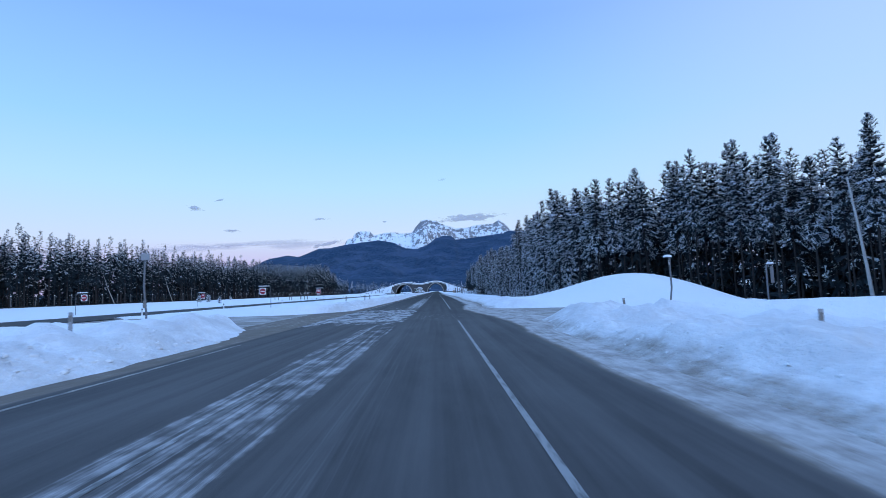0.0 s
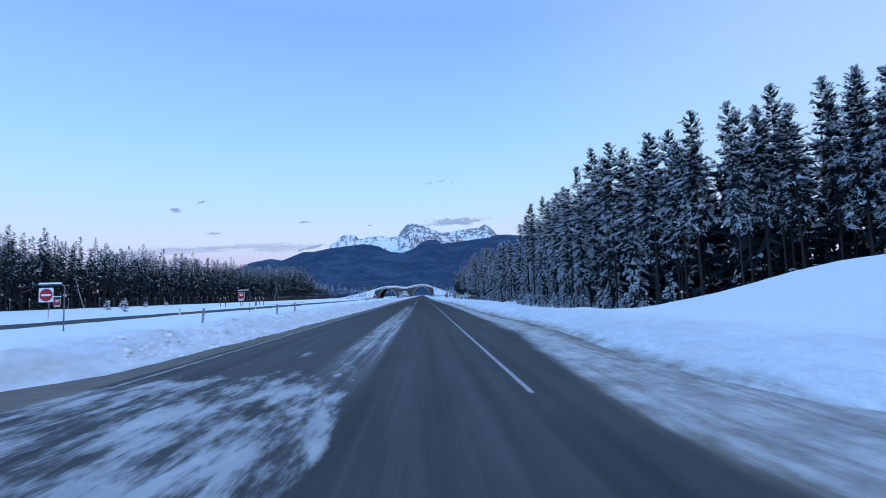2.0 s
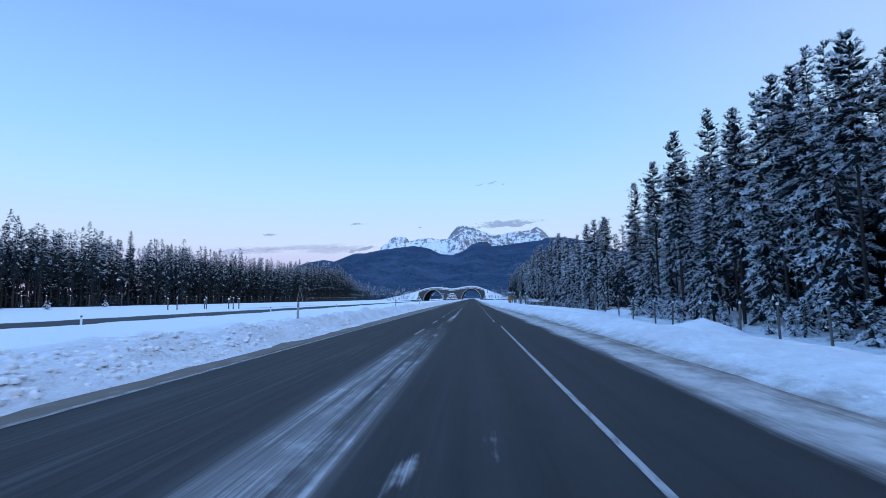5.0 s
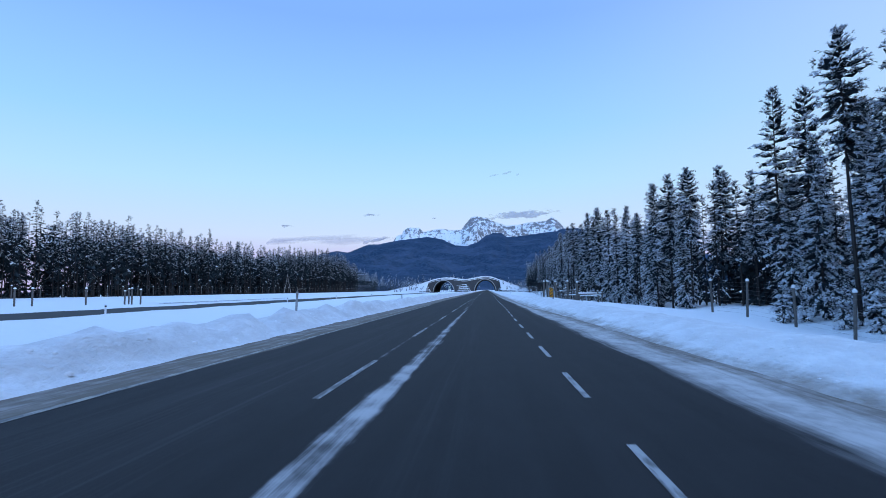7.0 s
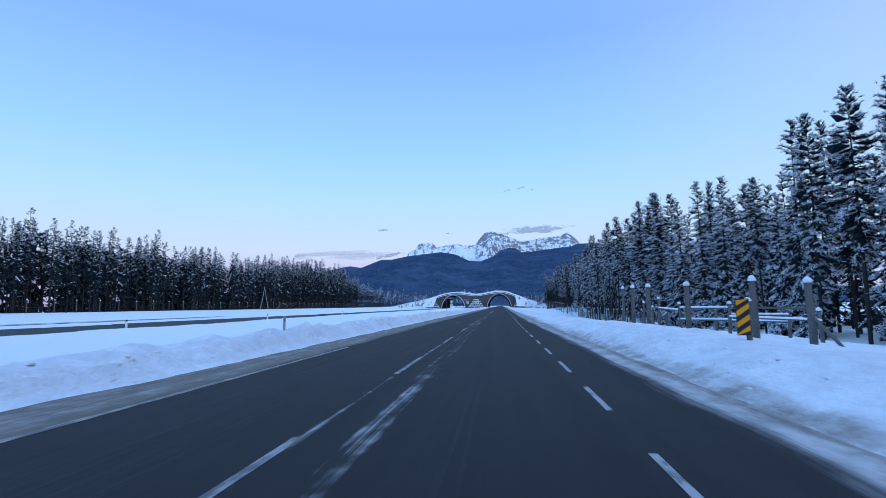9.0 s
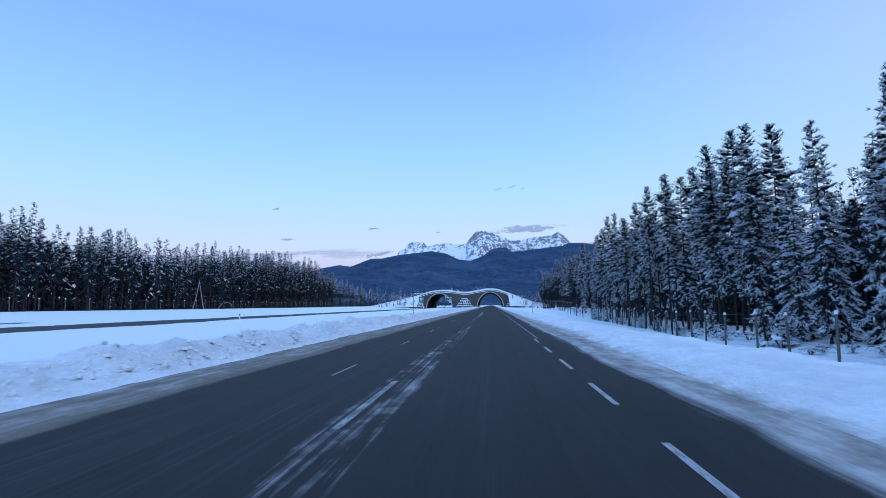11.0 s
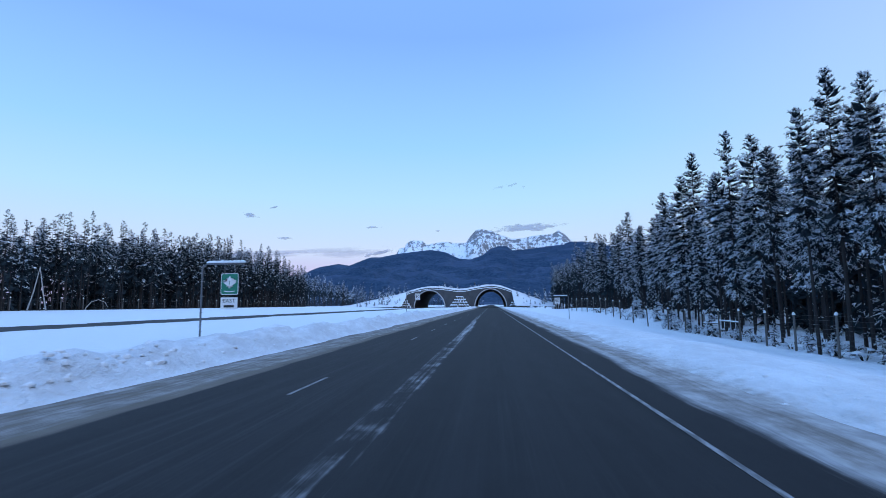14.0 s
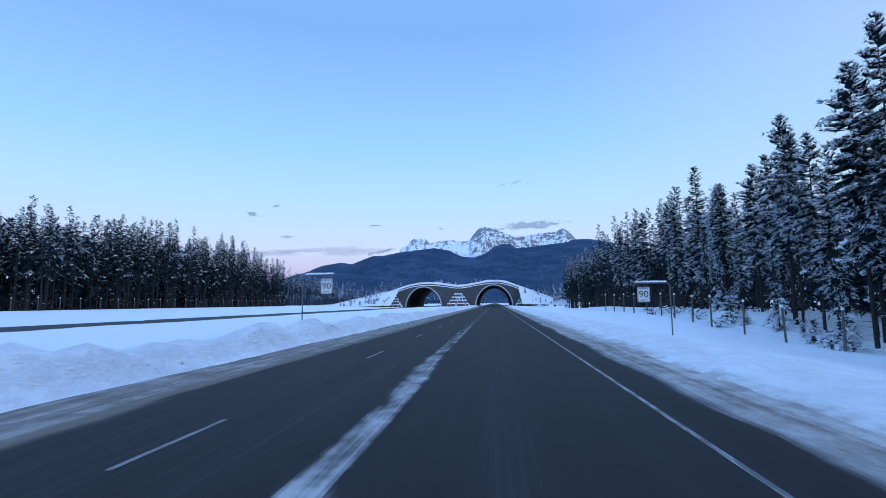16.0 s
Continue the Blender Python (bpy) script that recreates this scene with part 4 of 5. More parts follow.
# the rest of the edge stays a little under those tips
y = 40.0
while y < 348:
    e = float(forest_edge(y))
    crown = float(np.interp(y, [k[0] for k in edge_all], [k[1] for k in edge_all]))
    crown = min(crown, float(np.interp(y, [40, 100, 150, 160, 181, 200, 226, 240, 300, 350], [17, 20, 19, 14, 16, 15.5, 16, 18.5, 18, 16])))
    for row in range(3 if y < 80 else 2):
        x = e + row * 3.0 + rng.uniform(-0.2, 2.0)
        full = rng.random() < (0.0 if y < 88 else 0.58 if y < 190 else 0.55 if y < 228 else 0.30) and row == 0
        kinds = (open_spruces if y > 228 else full_trees) if full else back_trees if row else high_crowned if y < 80 else tall_trees
        plant_to(kinds, x, y + rng.uniform(-0.9, 0.9), crown - (rng.uniform(3.0, 6.5) if full else rng.uniform(0.8, 3.2)))
    y += 2.3 if y < 80 else 2.7 if y < 150 else 3.3 if y < 240 else 3.6
for k in range(62):
    y = 66 + k * 3.4 + rng.uniform(-3, 3) if k < 28 else 190 + (k - 28) * 4.0 + rng.uniform(-2, 2)
    plant(young_trees[k % 3], max(float(forest_edge(y)) - rng.uniform(0.5, 2.6 if y < 268 else 5.0), float(np.interp(y, [200, 205, 220, 262, 296, 312], [0, 19.2, 20.4, 22.5, 23.2, 20.8]))), y, rng.uniform(0.6, 1.35), 0.05)
for k in range(26):
    y = 141 + 1.6 * k
    plant_to(back_trees, rng.uniform(29.5, 38.5) + (4.0 if 161 < y < 179 else 0.0), y, rng.uniform(13.5, 16.5))
# any kind not yet standing goes into the rows behind the edge
for k, src in enumerate(tall_trees + full_trees + back_trees + high_crowned):
    if src.name not in used:
        plant(src, float(forest_edge(96 + 7 * k)) + 4.0, 96.0 + 7 * k, 0.85)
for x, y, high in ((22.5, 105.3, 3.4), (22.6, 103.6, 3.0), (22.6, 111.2, 3.2), (22.9, 117.5, 2.6)):
    plant(young_trees[1], x, y, high / 3.4, 0.05)


def woods(name, spots, specs, seed, label, scale=(0.8, 1.1), tall=None):
    """A whole stand of trees in one mesh, for what is past counting."""
    g = np.random.default_rng(seed)
    lib = [conifer(g, *s) for s in specs for _ in range(2)]
    made = [[], [], []]
    for x, y in spots:
        a, sc, sz = g.uniform(0, 6.283), g.uniform(*scale), g.uniform(0.93, 1.08)
        sc *= float(tall(y)) if tall else 1.0
        ca, sa = math.cos(a) * sc, math.sin(a) * sc
        z0 = float(ground_z(x, y)) - 0.15
        for slot, tri in enumerate(lib[g.integers(len(lib))]):
            made[slot].append(np.stack([tri[..., 0] * ca - tri[..., 1] * sa + x, tri[..., 0] * sa + tri[..., 1] * ca + y, tri[..., 2] * sc * sz + z0], -1))
    me = triangles(name, [np.concatenate(m) for m in made], (M_BARK, M_NEEDLE, M_TSNOW))
    return tagged(new(name, me), label, "forest", kind="stuff")


def scatter(g, count, x0, x1, y0, y1, edge=None, sign=1):
    out = []
    for _ in range(count):
        y = g.uniform(y0, y1)
        d = g.uniform(x0, x1)
        out.append((sign * ((float(edge(y)) if edge else 0) + d), y))
    return out


g = np.random.default_rng(5)
MID = [(h, cf, r, 70, 0.95, 0.45, 2, 0.0, 0.50, True) for h, cf, r in ((20, 0.40, 1.65), (19, 0.44, 1.6), (21.5, 0.42, 1.7), (18, 0.38, 1.6), (20.5, 0.34, 1.7), (18.5, 0.24, 1.75))]
LOW = [(h, cf, 2.2, 32, 1.4, 0.7, 1, 0.0, 0.42, True) for h, cf in ((20, 0.44), (21, 0.46), (19, 0.40))]
DIM = [(20, 0.10, 2.2, 14, 2.4, 1.6, 1, 0.0, 0.13, True), (18, 0.08, 2.1, 14, 2.4, 1.6, 1, 0.0, 0.13, True)]
DEEP = [(16, 0.02, 3.0, 26, 1.9, 2.2, 2, 0.0, 0.0, True), (17, 0.02, 2.9, 26, 1.9, 2.2, 2, 0.0, 0.0, True)]


def left_edge(y):
    return 82.0 + 2.5 * vnoise(y / 25, y * 0, 77) + 10.0 * sstep(300, 460, y)


def left_high(y):
    return np.interp(y, [100, 170, 250, 310, 345, 390, 440, 570], [0.82, 0.86, 0.91, 0.90, 1.0, 1.18, 1.12, 0.75])


def right_high(y):
    return np.interp(y, [40, 60, 90, 135, 150, 205, 225, 305, 345], [0.74, 0.82, 0.98, 0.95, 0.68, 0.70, 0.85, 0.88, 0.80])


woods("woods_far_side_edge", scatter(g, 500, 0, 7, -10, 480, left_edge, -1), MID, 71, "dense row of snow-dusted pines along the far fence", (0.90, 1.0), left_high)
woods("woods_far_side", scatter(g, 560, 4, 24, -20, 585, left_edge, -1), LOW, 72, "dark pine woods with snow on the crowns", (0.90, 1.0), left_high)
woods("woods_far_side_depth", [(-float(left_edge(k * 1.5)) - g.uniform(5, 18), k * 1.5 - 25) for k in range(350)] + [(-float(left_edge(y)) - g.uniform(5, 20), y) for y in g.uniform(40, 150, 90)] + [(-float(left_edge(y)) - g.uniform(6, 16), y) for y in g.uniform(150, 420, 200)], DEEP, 76, "dark thicket deep in the pine woods", (0.80, 1.0), left_high)
woods("woods_near_side", scatter(g, 430, 6.0, 20, 10, 470, forest_edge, 1), LOW, 73, "dark pine woods behind the forest edge", (0.80, 0.96), right_high)
woods("woods_near_side_depth", [(float(forest_edge(k * 2.0)) + g.uniform(10, 22), k * 2.0) for k in range(8, 240)] + [(float(forest_edge(y)) + g.uniform(3.5, 14), y) for y in g.uniform(30, 130, 190)] + [(float(forest_edge(y)) + g.uniform(9, 20), y) for y in g.uniform(130, 330, 120)], DEEP, 77, "dark thicket deep behind the forest edge", (0.80, 1.0), right_high)
woods("woods_near_edge", scatter(g, 130, 0, 6, 345, 480, forest_edge, 1), MID, 74, "snow-dusted pines along the fence near the overpass", (0.84, 1.02))
far = [(g.uniform(-270, -50), g.uniform(535, 720)) for _ in range(430)] + [(g.uniform(14, 190), g.uniform(535, 720)) for _ in range(330)]
for x, y in zip(g.uniform(-220, 200, 520), g.uniform(640, 1250, 520)):
    if abs(x) > 12 and abs(x + 30) > 10:
        far.append((x, y))
woods("woods_in_valley", far, DIM, 75, "distant snow-dusted pine forest in the valley", (0.50, 0.76))

# ================= wildlife overpass =================
FACE_Y, SPAN = 471.0, 52.0
ARCHES = [(-29.8, 7.2, 8.1), (-0.8, 7.3, 8.5)]  # centre, half width, height of the opening
TOPX = [-74, -64, -50, -41, -36, -29.5, -22, -15, -8, -1, 3, 8, 17, 23, 29, 37]
TOPZ = [0.0, 1.8, 4.6, 6.9, 8.7, 9.7, 9.1, 7.8, 9.1, 10.2, 9.9, 8.1, 4.6, 2.4, 1.2, 0.0]


def top_line(x):
    return sum(np.interp(np.asarray(x, float) + d, TOPX, TOPZ) for d in (-3, -2, -1, 0, 1, 2, 3)) / 7


def arch_line(x):
    z = np.full(np.shape(x), -0.6)
    for c, w, h in ARCHES:
        k = np.clip(1 - ((x - c) / w) ** 2, 0, None)
        z = np.where(np.abs(x - c) < w, h * k ** 0.5 * 0.93 + 0.07 * h * k, z)
    return z


overpass = thing("wildlife_overpass", Matrix(), "twin-arched concrete wildlife overpass blanketed in snow", "bridge")
fx = np.unique(np.concatenate([np.linspace(-42, 10.5, 150)] + [c + w * np.sin(np.linspace(-1.5708, 1.5708, 41)) for c, w, h in ARCHES]))
for nm, y0, y1 in (("front_wall", FACE_Y, FACE_Y + 0.7), ("rear_wall", FACE_Y + SPAN - 0.7, FACE_Y + SPAN)):
    lo, hi = arch_line(fx), top_line(fx)
    v = [(x, yy, z) for x, a, b in zip(fx, lo, hi) for yy, z in ((y0, a), (y0, b), (y1, b), (y1, a))]
    f = []
    for i in range(len(fx) - 1):
        for k in range(4):
            f.append((i * 4 + k, i * 4 + (k + 1) % 4, i * 4 + 4 + (k + 1) % 4, i * 4 + 4 + k))
    f += [(0, 1, 2, 3), tuple(len(v) - 4 + k for k in (3, 2, 1, 0))]
    part(nm, mesh_of(nm, v, f, M_FACADE), None, overpass)
for c, w, h in ARCHES:
    a = np.linspace(-1.5708, 1.5708, 49)
    px, pz = c + w * np.sin(a), arch_line(np.clip(c + w * np.sin(a), c - w + 1e-4, c + w - 1e-4))
    pz[0], pz[-1] = -0.6, -0.6
    ox, oz = c + (w + 0.42) * np.sin(a), np.where(pz < 0, -0.6, 0) + (pz + 0.42) * (pz >= 0)
    # lining
    v = [(x, yy, z) for x, z in zip(px, pz) for yy in (FACE_Y + 0.7, FACE_Y + SPAN - 0.7)] + [(x, yy, z) for x, z in zip(ox, oz) for yy in (FACE_Y + 0.7, FACE_Y + SPAN - 0.7)]
    n = len(px)
    f = [(2 * i, 2 * i + 1, 2 * i + 3, 2 * i + 2) for i in range(n - 1)] + [(2 * n + 2 * i, 2 * n + 2 * i + 2, 2 * n + 2 * i + 3, 2 * n + 2 * i + 1) for i in range(n - 1)]
    part("tunnel_lining", mesh_of("tunnel_lining", v, f, M_BARREL), None, overpass, "dark corrugated tunnel lining")
    # pale rim round the mouth
    v = [(x, yy, z) for x, z, x2, z2 in zip(px, pz, ox, oz) for x, yy, z in ((x, FACE_Y - 0.35, z), (x2, FACE_Y - 0.35, z2), (x2, FACE_Y + 0.02, z2), (x, FACE_Y + 0.02, z))]
    f = [(4 * i + k, 4 * i + (k + 1) % 4, 4 * i + 4 + (k + 1) % 4, 4 * i + 4 + k) for i in range(n - 1) for k in range(4)]
    part("arch_rim", mesh_of("arch_rim", v, f, M_RING), None, overpass, "pale concrete arch rim")
# earth and snow over the tunnels, running down to both sides
ex = np.arange(-74, 37.5, 0.8)
ey = np.linspace(FACE_Y + 0.35, FACE_Y + SPAN - 0.35, 14)
EX, EY = np.meshgrid(ex, ey)
EZ = top_line(EX) + 0.80 + 0.40 * vnoise(EX / 4, EY / 4, 61)
outer = np.where((ex < -41) | (ex > 9.5), 1.0, 0.0)
front = []
for k in np.linspace(1, 0.12, 7):
    yy = FACE_Y + 0.35 - outer * (1 - k) * (4 + 1.5 * top_line(ex))
    zz = np.where(outer > 0, (top_line(ex) + 0.3) * k + 0.2 * vnoise(ex / 3, yy / 3, 62), top_line(ex) + 0.80 - 1.7 * (1 - k) + 0.10 * vnoise(ex / 1.7, ex * 0, 65))
    front.append((ex, yy - np.where(outer > 0, 0, 0.5 * (1 - k)), zz))
X = np.vstack([np.stack([p[0] for p in front[::-1]]), EX])
Y = np.vstack([np.stack([p[1] for p in front[::-1]]), EY])
Z = np.vstack([np.stack([p[2] for p in front[::-1]]), EZ])
part("snow_cover", grid_mesh("snow_cover", X, Y, Z, M_PURESNOW), None, overpass, "deep snow over the earth cover")


def terrace(cx, width, tiers, height):
    """Boulders stacked in steps, each with its own cap of snow."""
    ob = thing("terrace_wall", pose(cx, FACE_Y - 0.5, 0), "stepped boulder terrace heaped with snow", "retaining wall", "terraces at the overpass")
    for k in range(tiers):
        w, z0, n = width * (1 - 0.20 * k), height * k / tiers, 7 - k
        for q in range(n):
            x = w * ((q + 0.5) / n - 0.5) + rng.normal(0, 0.12)
            y, sz = -4.2 + 1.1 * k + rng.normal(0, 0.15), height / tiers
            rock = part("boulder", bm_lump(w / n * 0.50, 0.75, sz * 0.80, q + 7 * k + cx, at=(0, 0, 0), sub=2, rough=0.5), M_STONE, ob, m=pose(x, y, z0 + sz * 0.30, 0, 0, rng.uniform(-15, 15)))
            part("snow_cap", bm_lump(w / n * 0.54, 0.80, sz * 0.34, q + 3 * k + cx, at=(0, 0, sz * 0.58), sub=2), M_PURESNOW, rock, "rounded snow cap", smooth=True)
        part("earth_step", bm_box(w * 0.98, 4.4 - 1.05 * k, sz * 0.9, (0, -2.0 + 0.52 * k, z0 + sz * 0.45), 0.1), M_PURESNOW, ob, "snowy step behind the boulders")
    return ob


terrace(-15.3, 9.0, 4, 5.2)
terrace(-42.5, 8.0, 4, 4.6)
terrace(12.0, 8.0, 4, 4.6)

# ================= clouds =================


def cloud(x, z, w, h, tilt, seed, mat):
    n, k = 41, 15
    U, Vv = np.meshgrid(np.linspace(-1, 1, n), np.linspace(-1, 1, k))
    X = x + U * w / 2
    Z = z + Vv * h / 2 + h * 0.25 * vnoise(U * 2.5, Vv, seed) + tilt * U * w / 2
    Y = 4955 - 30 * np.sqrt(np.clip(1 - U * U * 0.9 - Vv * Vv * 0.5, 0, 1))
    me = grid_mesh("cloud", X, Y, Z, mat)
    give(me, body=np.clip(1.05 - np.sqrt(U ** 2 + Vv ** 2), 0, 1) * 1.2)
    return tagged(new("cloud", me), "thin grey-blue dusk cloud", "cloud", kind="structure")


for k, c in enumerate([(-2330, 884, 230, 62, -0.20), (-2080, 958, 190, 26, 0.24), (-1963, 650, 250, 40, -0.05), (-1112, 738, 220, 34, 0.04), (-1075, 486, 330, 44, 0.16), (350, 702, 900, 104, 0.06), (-487, 691, 80, 18, 0.0)]):
    cloud(*c, 90 + k, M_CLOUD)
for k, c in enumerate([(90, 1086, 190, 34, 0.28), (215, 1108, 150, 24, 0.30), (316, 1088, 70, 40, 0.5)]):
    cloud(*c, 110 + k, M_WISP)
for k, c in enumerate([(-1650, 532, 2300, 100, 0.012), (-2350, 500, 1500, 110, 0.02), (-1250, 500, 1100, 90, 0.02)]):
    cloud(*c, 120 + k, M_VEIL)

# ================= road signs =================


def hooked_pole(height, reach, side, r=0.031):
    """A steel pole bent over at the top into a level arm."""
    bend = 0.22
    pts = [(0, 0, -0.6), (0, 0, height - bend)]
    for k in range(1, 7):
        a = radians(15 * k)
        pts.append((side * bend * (1 - math.cos(a)), 0, height - bend + bend * math.sin(a)))
    pts.append((side * reach, 0, height))
    return bm_tube(pts, r, 8)


def sign_stand(name, x, y, height, reach, side, label, category="road sign", group="road signs", z=None, yaw=0):
    z = float(ground_z(x, y)) if z is None else z
    ob = thing(name, pose(x, y, z, 0, 0, yaw), label, category, group)
    part("pole", hooked_pole(height, reach, side), M_STEEL, ob, smooth=True)
    snow = bmesh.new()
    n = 9
    for k in range(n):
        bm_lump(reach / n * 0.85, 0.055, 0.075, k + x, snow, (side * (0.2 + (reach - 0.2) * (k + 0.4) / n), 0, height + 0.045), 1)
    part("snow_cap", snow, M_PURESNOW, ob, "line of snow along the arm", smooth=True)
    return ob


def disc(r, t=0.003, n=36):
    bm = bmesh.new()
    a = [bm.verts.new((r * math.cos(2 * math.pi * k / n), -t, r * math.sin(2 * math.pi * k / n))) for k in range(n)]
    b = [bm.verts.new((v.co.x, 0, v.co.z)) for v in a]
    bm.faces.new(a)
    for k in range(n):
        bm.faces.new((a[k], b[k], b[(k + 1) % n], a[(k + 1) % n]))
    return bm


def panel(ob, w, h, cx, cz, mat, label, border=None, r=0.05):
    board = part("sign_board", bm_plate(w, h, 0.006, r), M_SIGNBACK, ob, label, pose(cx, 0, cz))
    if border:
        part("border", bm_plate(w - 0.004, h - 0.004, 0.002, r), border, board, m=pose(0, -0.005, 0))
        part("face", bm_plate(w * 0.93, h * 0.93, 0.002, r * 0.8), mat, board, m=pose(0, -0.008, 0))
    else:
        part("face", bm_plate(w - 0.004, h - 0.004, 0.002, r), mat, board, m=pose(0, -0.005, 0))
    return board


def words(board, body, size, cx, cz, mat, width=0.0, depth=-0.012):
    part("lettering", text_mesh(body, size, mat, width), None, board, m=pose(cx, depth, cz, 90, 0, 0))


def hangers(ob, xs, z0, z1):
    for x in xs:
        part("hanger", bm_tube([(x, 0, z0), (x, 0, z1)], 0.012, 6), M_STEEL, ob)


def no_entry(x, y, side):
    ob = sign_stand("no_entry_sign", x, y, 2.5, 1.35, side, "red and white no-entry sign hung from a snow-topped pole")
    b = panel(ob, 0.76, 0.76, side * 0.95, 1.95, M_WHITE, "white square with a red disc")
    part("red_disc", disc(0.335), M_RED, b, m=pose(0, -0.0085, 0))
    part("white_bar", bm_plate(0.50, 0.11, 0.003, 0.01), M_WHITE, b, m=pose(0, -0.0135, 0))
    hangers(ob, (side * 0.75, side * 1.15), 2.32, 2.5)


no_entry(-18.75, 60.7, -1)
no_entry(-41.1, 60.0, 1)


def wrong_way(x, y, side):
    ob = sign_stand("wrong_way_sign", x, y, 2.45, 1.35, side, "dark red warning sign hung from a snow-topped pole")
    b = panel(ob, 0.76, 0.74, side * 0.95, 1.90, M_RED, "red panel with pale lettering bars", M_WHITE)
    for k, (w, z) in enumerate(((0.46, 0.16), (0.34, 0.02))):
        part("text_bar", bm_plate(w, 0.085, 0.002, 0.01), M_WHITE, b, m=pose(0, -0.0115, z))
    t = panel(ob, 0.62, 0.17, side * 0.95, 1.42, M_WHITE, "small white tab", r=0.02)
    part("text_bar", bm_plate(0.44, 0.05, 0.002, 0.01), M_RED, t, m=pose(0, -0.0085, 0))
    hangers(ob, (side * 0.75, side * 1.15), 2.27, 2.45)


wrong_way(-19.4, 91.9, -1)
wrong_way(-42.2, 92.6, 1)


def speed_sign(x, y, z, top, side, reach, cx):
    ob = sign_stand("speed_limit_sign", x, y, top - z, reach, side, "white 90 speed limit sign hung from a bent pole", z=z)
    b = panel(ob, 0.60, 0.75, cx, top - z - 0.57, M_WHITE, "white panel with black numerals")
    part("border", frame_plate(0.56, 0.71, 0.014), M_BLACK, b, m=pose(0, -0.0085, 0))
    words(b, "90", 0.46, 0, 0.0, M_BLACK, 0.44)
    words(b, "MAXIMUM", 0.10, 0, 0.285, M_BLACK, 0.46)
    words(b, "km/h", 0.13, 0, -0.27, M_BLACK, 0.30)
    hangers(ob, (cx - 0.18, cx + 0.18), top - z - 0.2, top - z)


def frame_plate(w, h, t):
    """A flat rectangular line, open in the middle."""
    bm = bmesh.new()
    for sx, sz, cx, cz in ((w, t, 0, h / 2 - t / 2), (w, t, 0, -h / 2 + t / 2), (t, h - 2 * t, -w / 2 + t / 2, 0), (t, h - 2 * t, w / 2 - t / 2, 0)):
        bm_box(sx, 0.002, sz, (cx, 0, cz), 0, bm)
    return bm


speed_sign(8.37, 287.0, -0.30, 2.33, -1, 1.65, -1.27)
speed_sign(-9.9, 285.8, 0.28, 2.95, 1, 1.6, 1.25)

# route marker: green shield with a maple leaf
route = sign_stand("route_sign", -10.06, 244.7, 2.6, 1.5, 1, "green highway route marker with white maple leaf and EAST tab", z=0.3)
rb = panel(route, 0.62, 0.72, 0.99, 1.91, M_GREEN, "green panel with white maple leaf", M_WHITE)
half = [(0.0, 0.30), (0.055, 0.195), (0.10, 0.215), (0.085, 0.10), (0.155, 0.165), (0.17, 0.13), (0.235, 0.14), (0.20, 0.055), (0.235, 0.03), (0.10, -0.075), (0.12, -0.125), (0.02, -0.11), (0.02, -0.20)]
bm = bmesh.new()
outline = half + [(-px, pz) for px, pz in half[::-1] if px > 0]
ring = [bm.verts.new((px * 0.98, 0, pz * 0.85 + 0.02)) for px, pz in outline]
back = [bm.verts.new((v.co.x, 0.003, v.co.z)) for v in ring]
bm.faces.new(ring)
for k in range(len(ring)):
    bm.faces.new((ring[k], back[k], back[(k + 1) % len(ring)], ring[(k + 1) % len(ring)]))
bmesh.ops.triangulate(bm, faces=bm.faces[:])
part("maple_leaf", bm, M_WHITE, rb, "white maple leaf", pose(0, -0.012, 0))
words(rb, "1", 0.20, 0, 0.03, M_GREEN, 0.0, -0.016)
bm = bm_tube([(0.20 * math.sin(a), 0, -0.26 + 0.05 * (1 - math.cos(a * 0.9))) for a in [radians(d) for d in range(-60, 61, 15)]], 0.018, 6)
part("scroll", bm, M_WHITE, rb, "white scroll band", pose(0, -0.006, 0))
rt = panel(route, 0.60, 0.40, 0.99, 1.26, M_WHITE, "white EAST tab", r=0.03)
words(rt, "EAST", 0.17, 0, 0.08, M_BLACK, 0.44)
part("text_bar", bm_plate(0.36, 0.08, 0.002, 0.01), M_BLACK, rt, m=pose(0, -0.0085, -0.10))
hangers(route, (0.80, 1.18), 2.24, 2.6)

# hazard board with slanting bars beside the gate
hazard = thing("hazard_marker", pose(5.98, 159.5, 0.60), "black and amber striped hazard board on a wooden post", "road sign", "road signs")
part("post", bm_box(0.11, 0.11, 1.75, (0.22, 0.10, 0.0), 0.02), M_WOOD, hazard)
part("snow_cap", bm_lump(0.09, 0.09, 0.08, 4, at=(0.22, 0.10, 0.90)), M_PURESNOW, hazard, "snow cap", smooth=True)
hb = part("sign_board", bm_plate(0.30, 0.86, 0.02, 0.02), M_BLACK, hazard, "black board with amber bars", pose(0.06, 0, 0.52))
for k in range(4):
    z0 = -0.52 + k * 0.26
    bm = bmesh.new()
    pts = []
    for px, pz in ((-0.146, z0), (0.146, z0 + 0.20), (0.146, z0 + 0.33), (-0.146, z0 + 0.13)):
        pts.append((px, min(max(pz, -0.425), 0.425)))
    f = [bm.verts.new((px, -0.012, pz)) for px, pz in pts]
    b = [bm.verts.new((px, -0.009, pz)) for px, pz in pts]
    bm.faces.new(f)
    for j in range(4):
        bm.faces.new((f[j], b[j], b[(j + 1) % 4], f[(j + 1) % 4]))
    part("amber_bar", bm, M_AMBER, hb)

# ================= marker posts =================


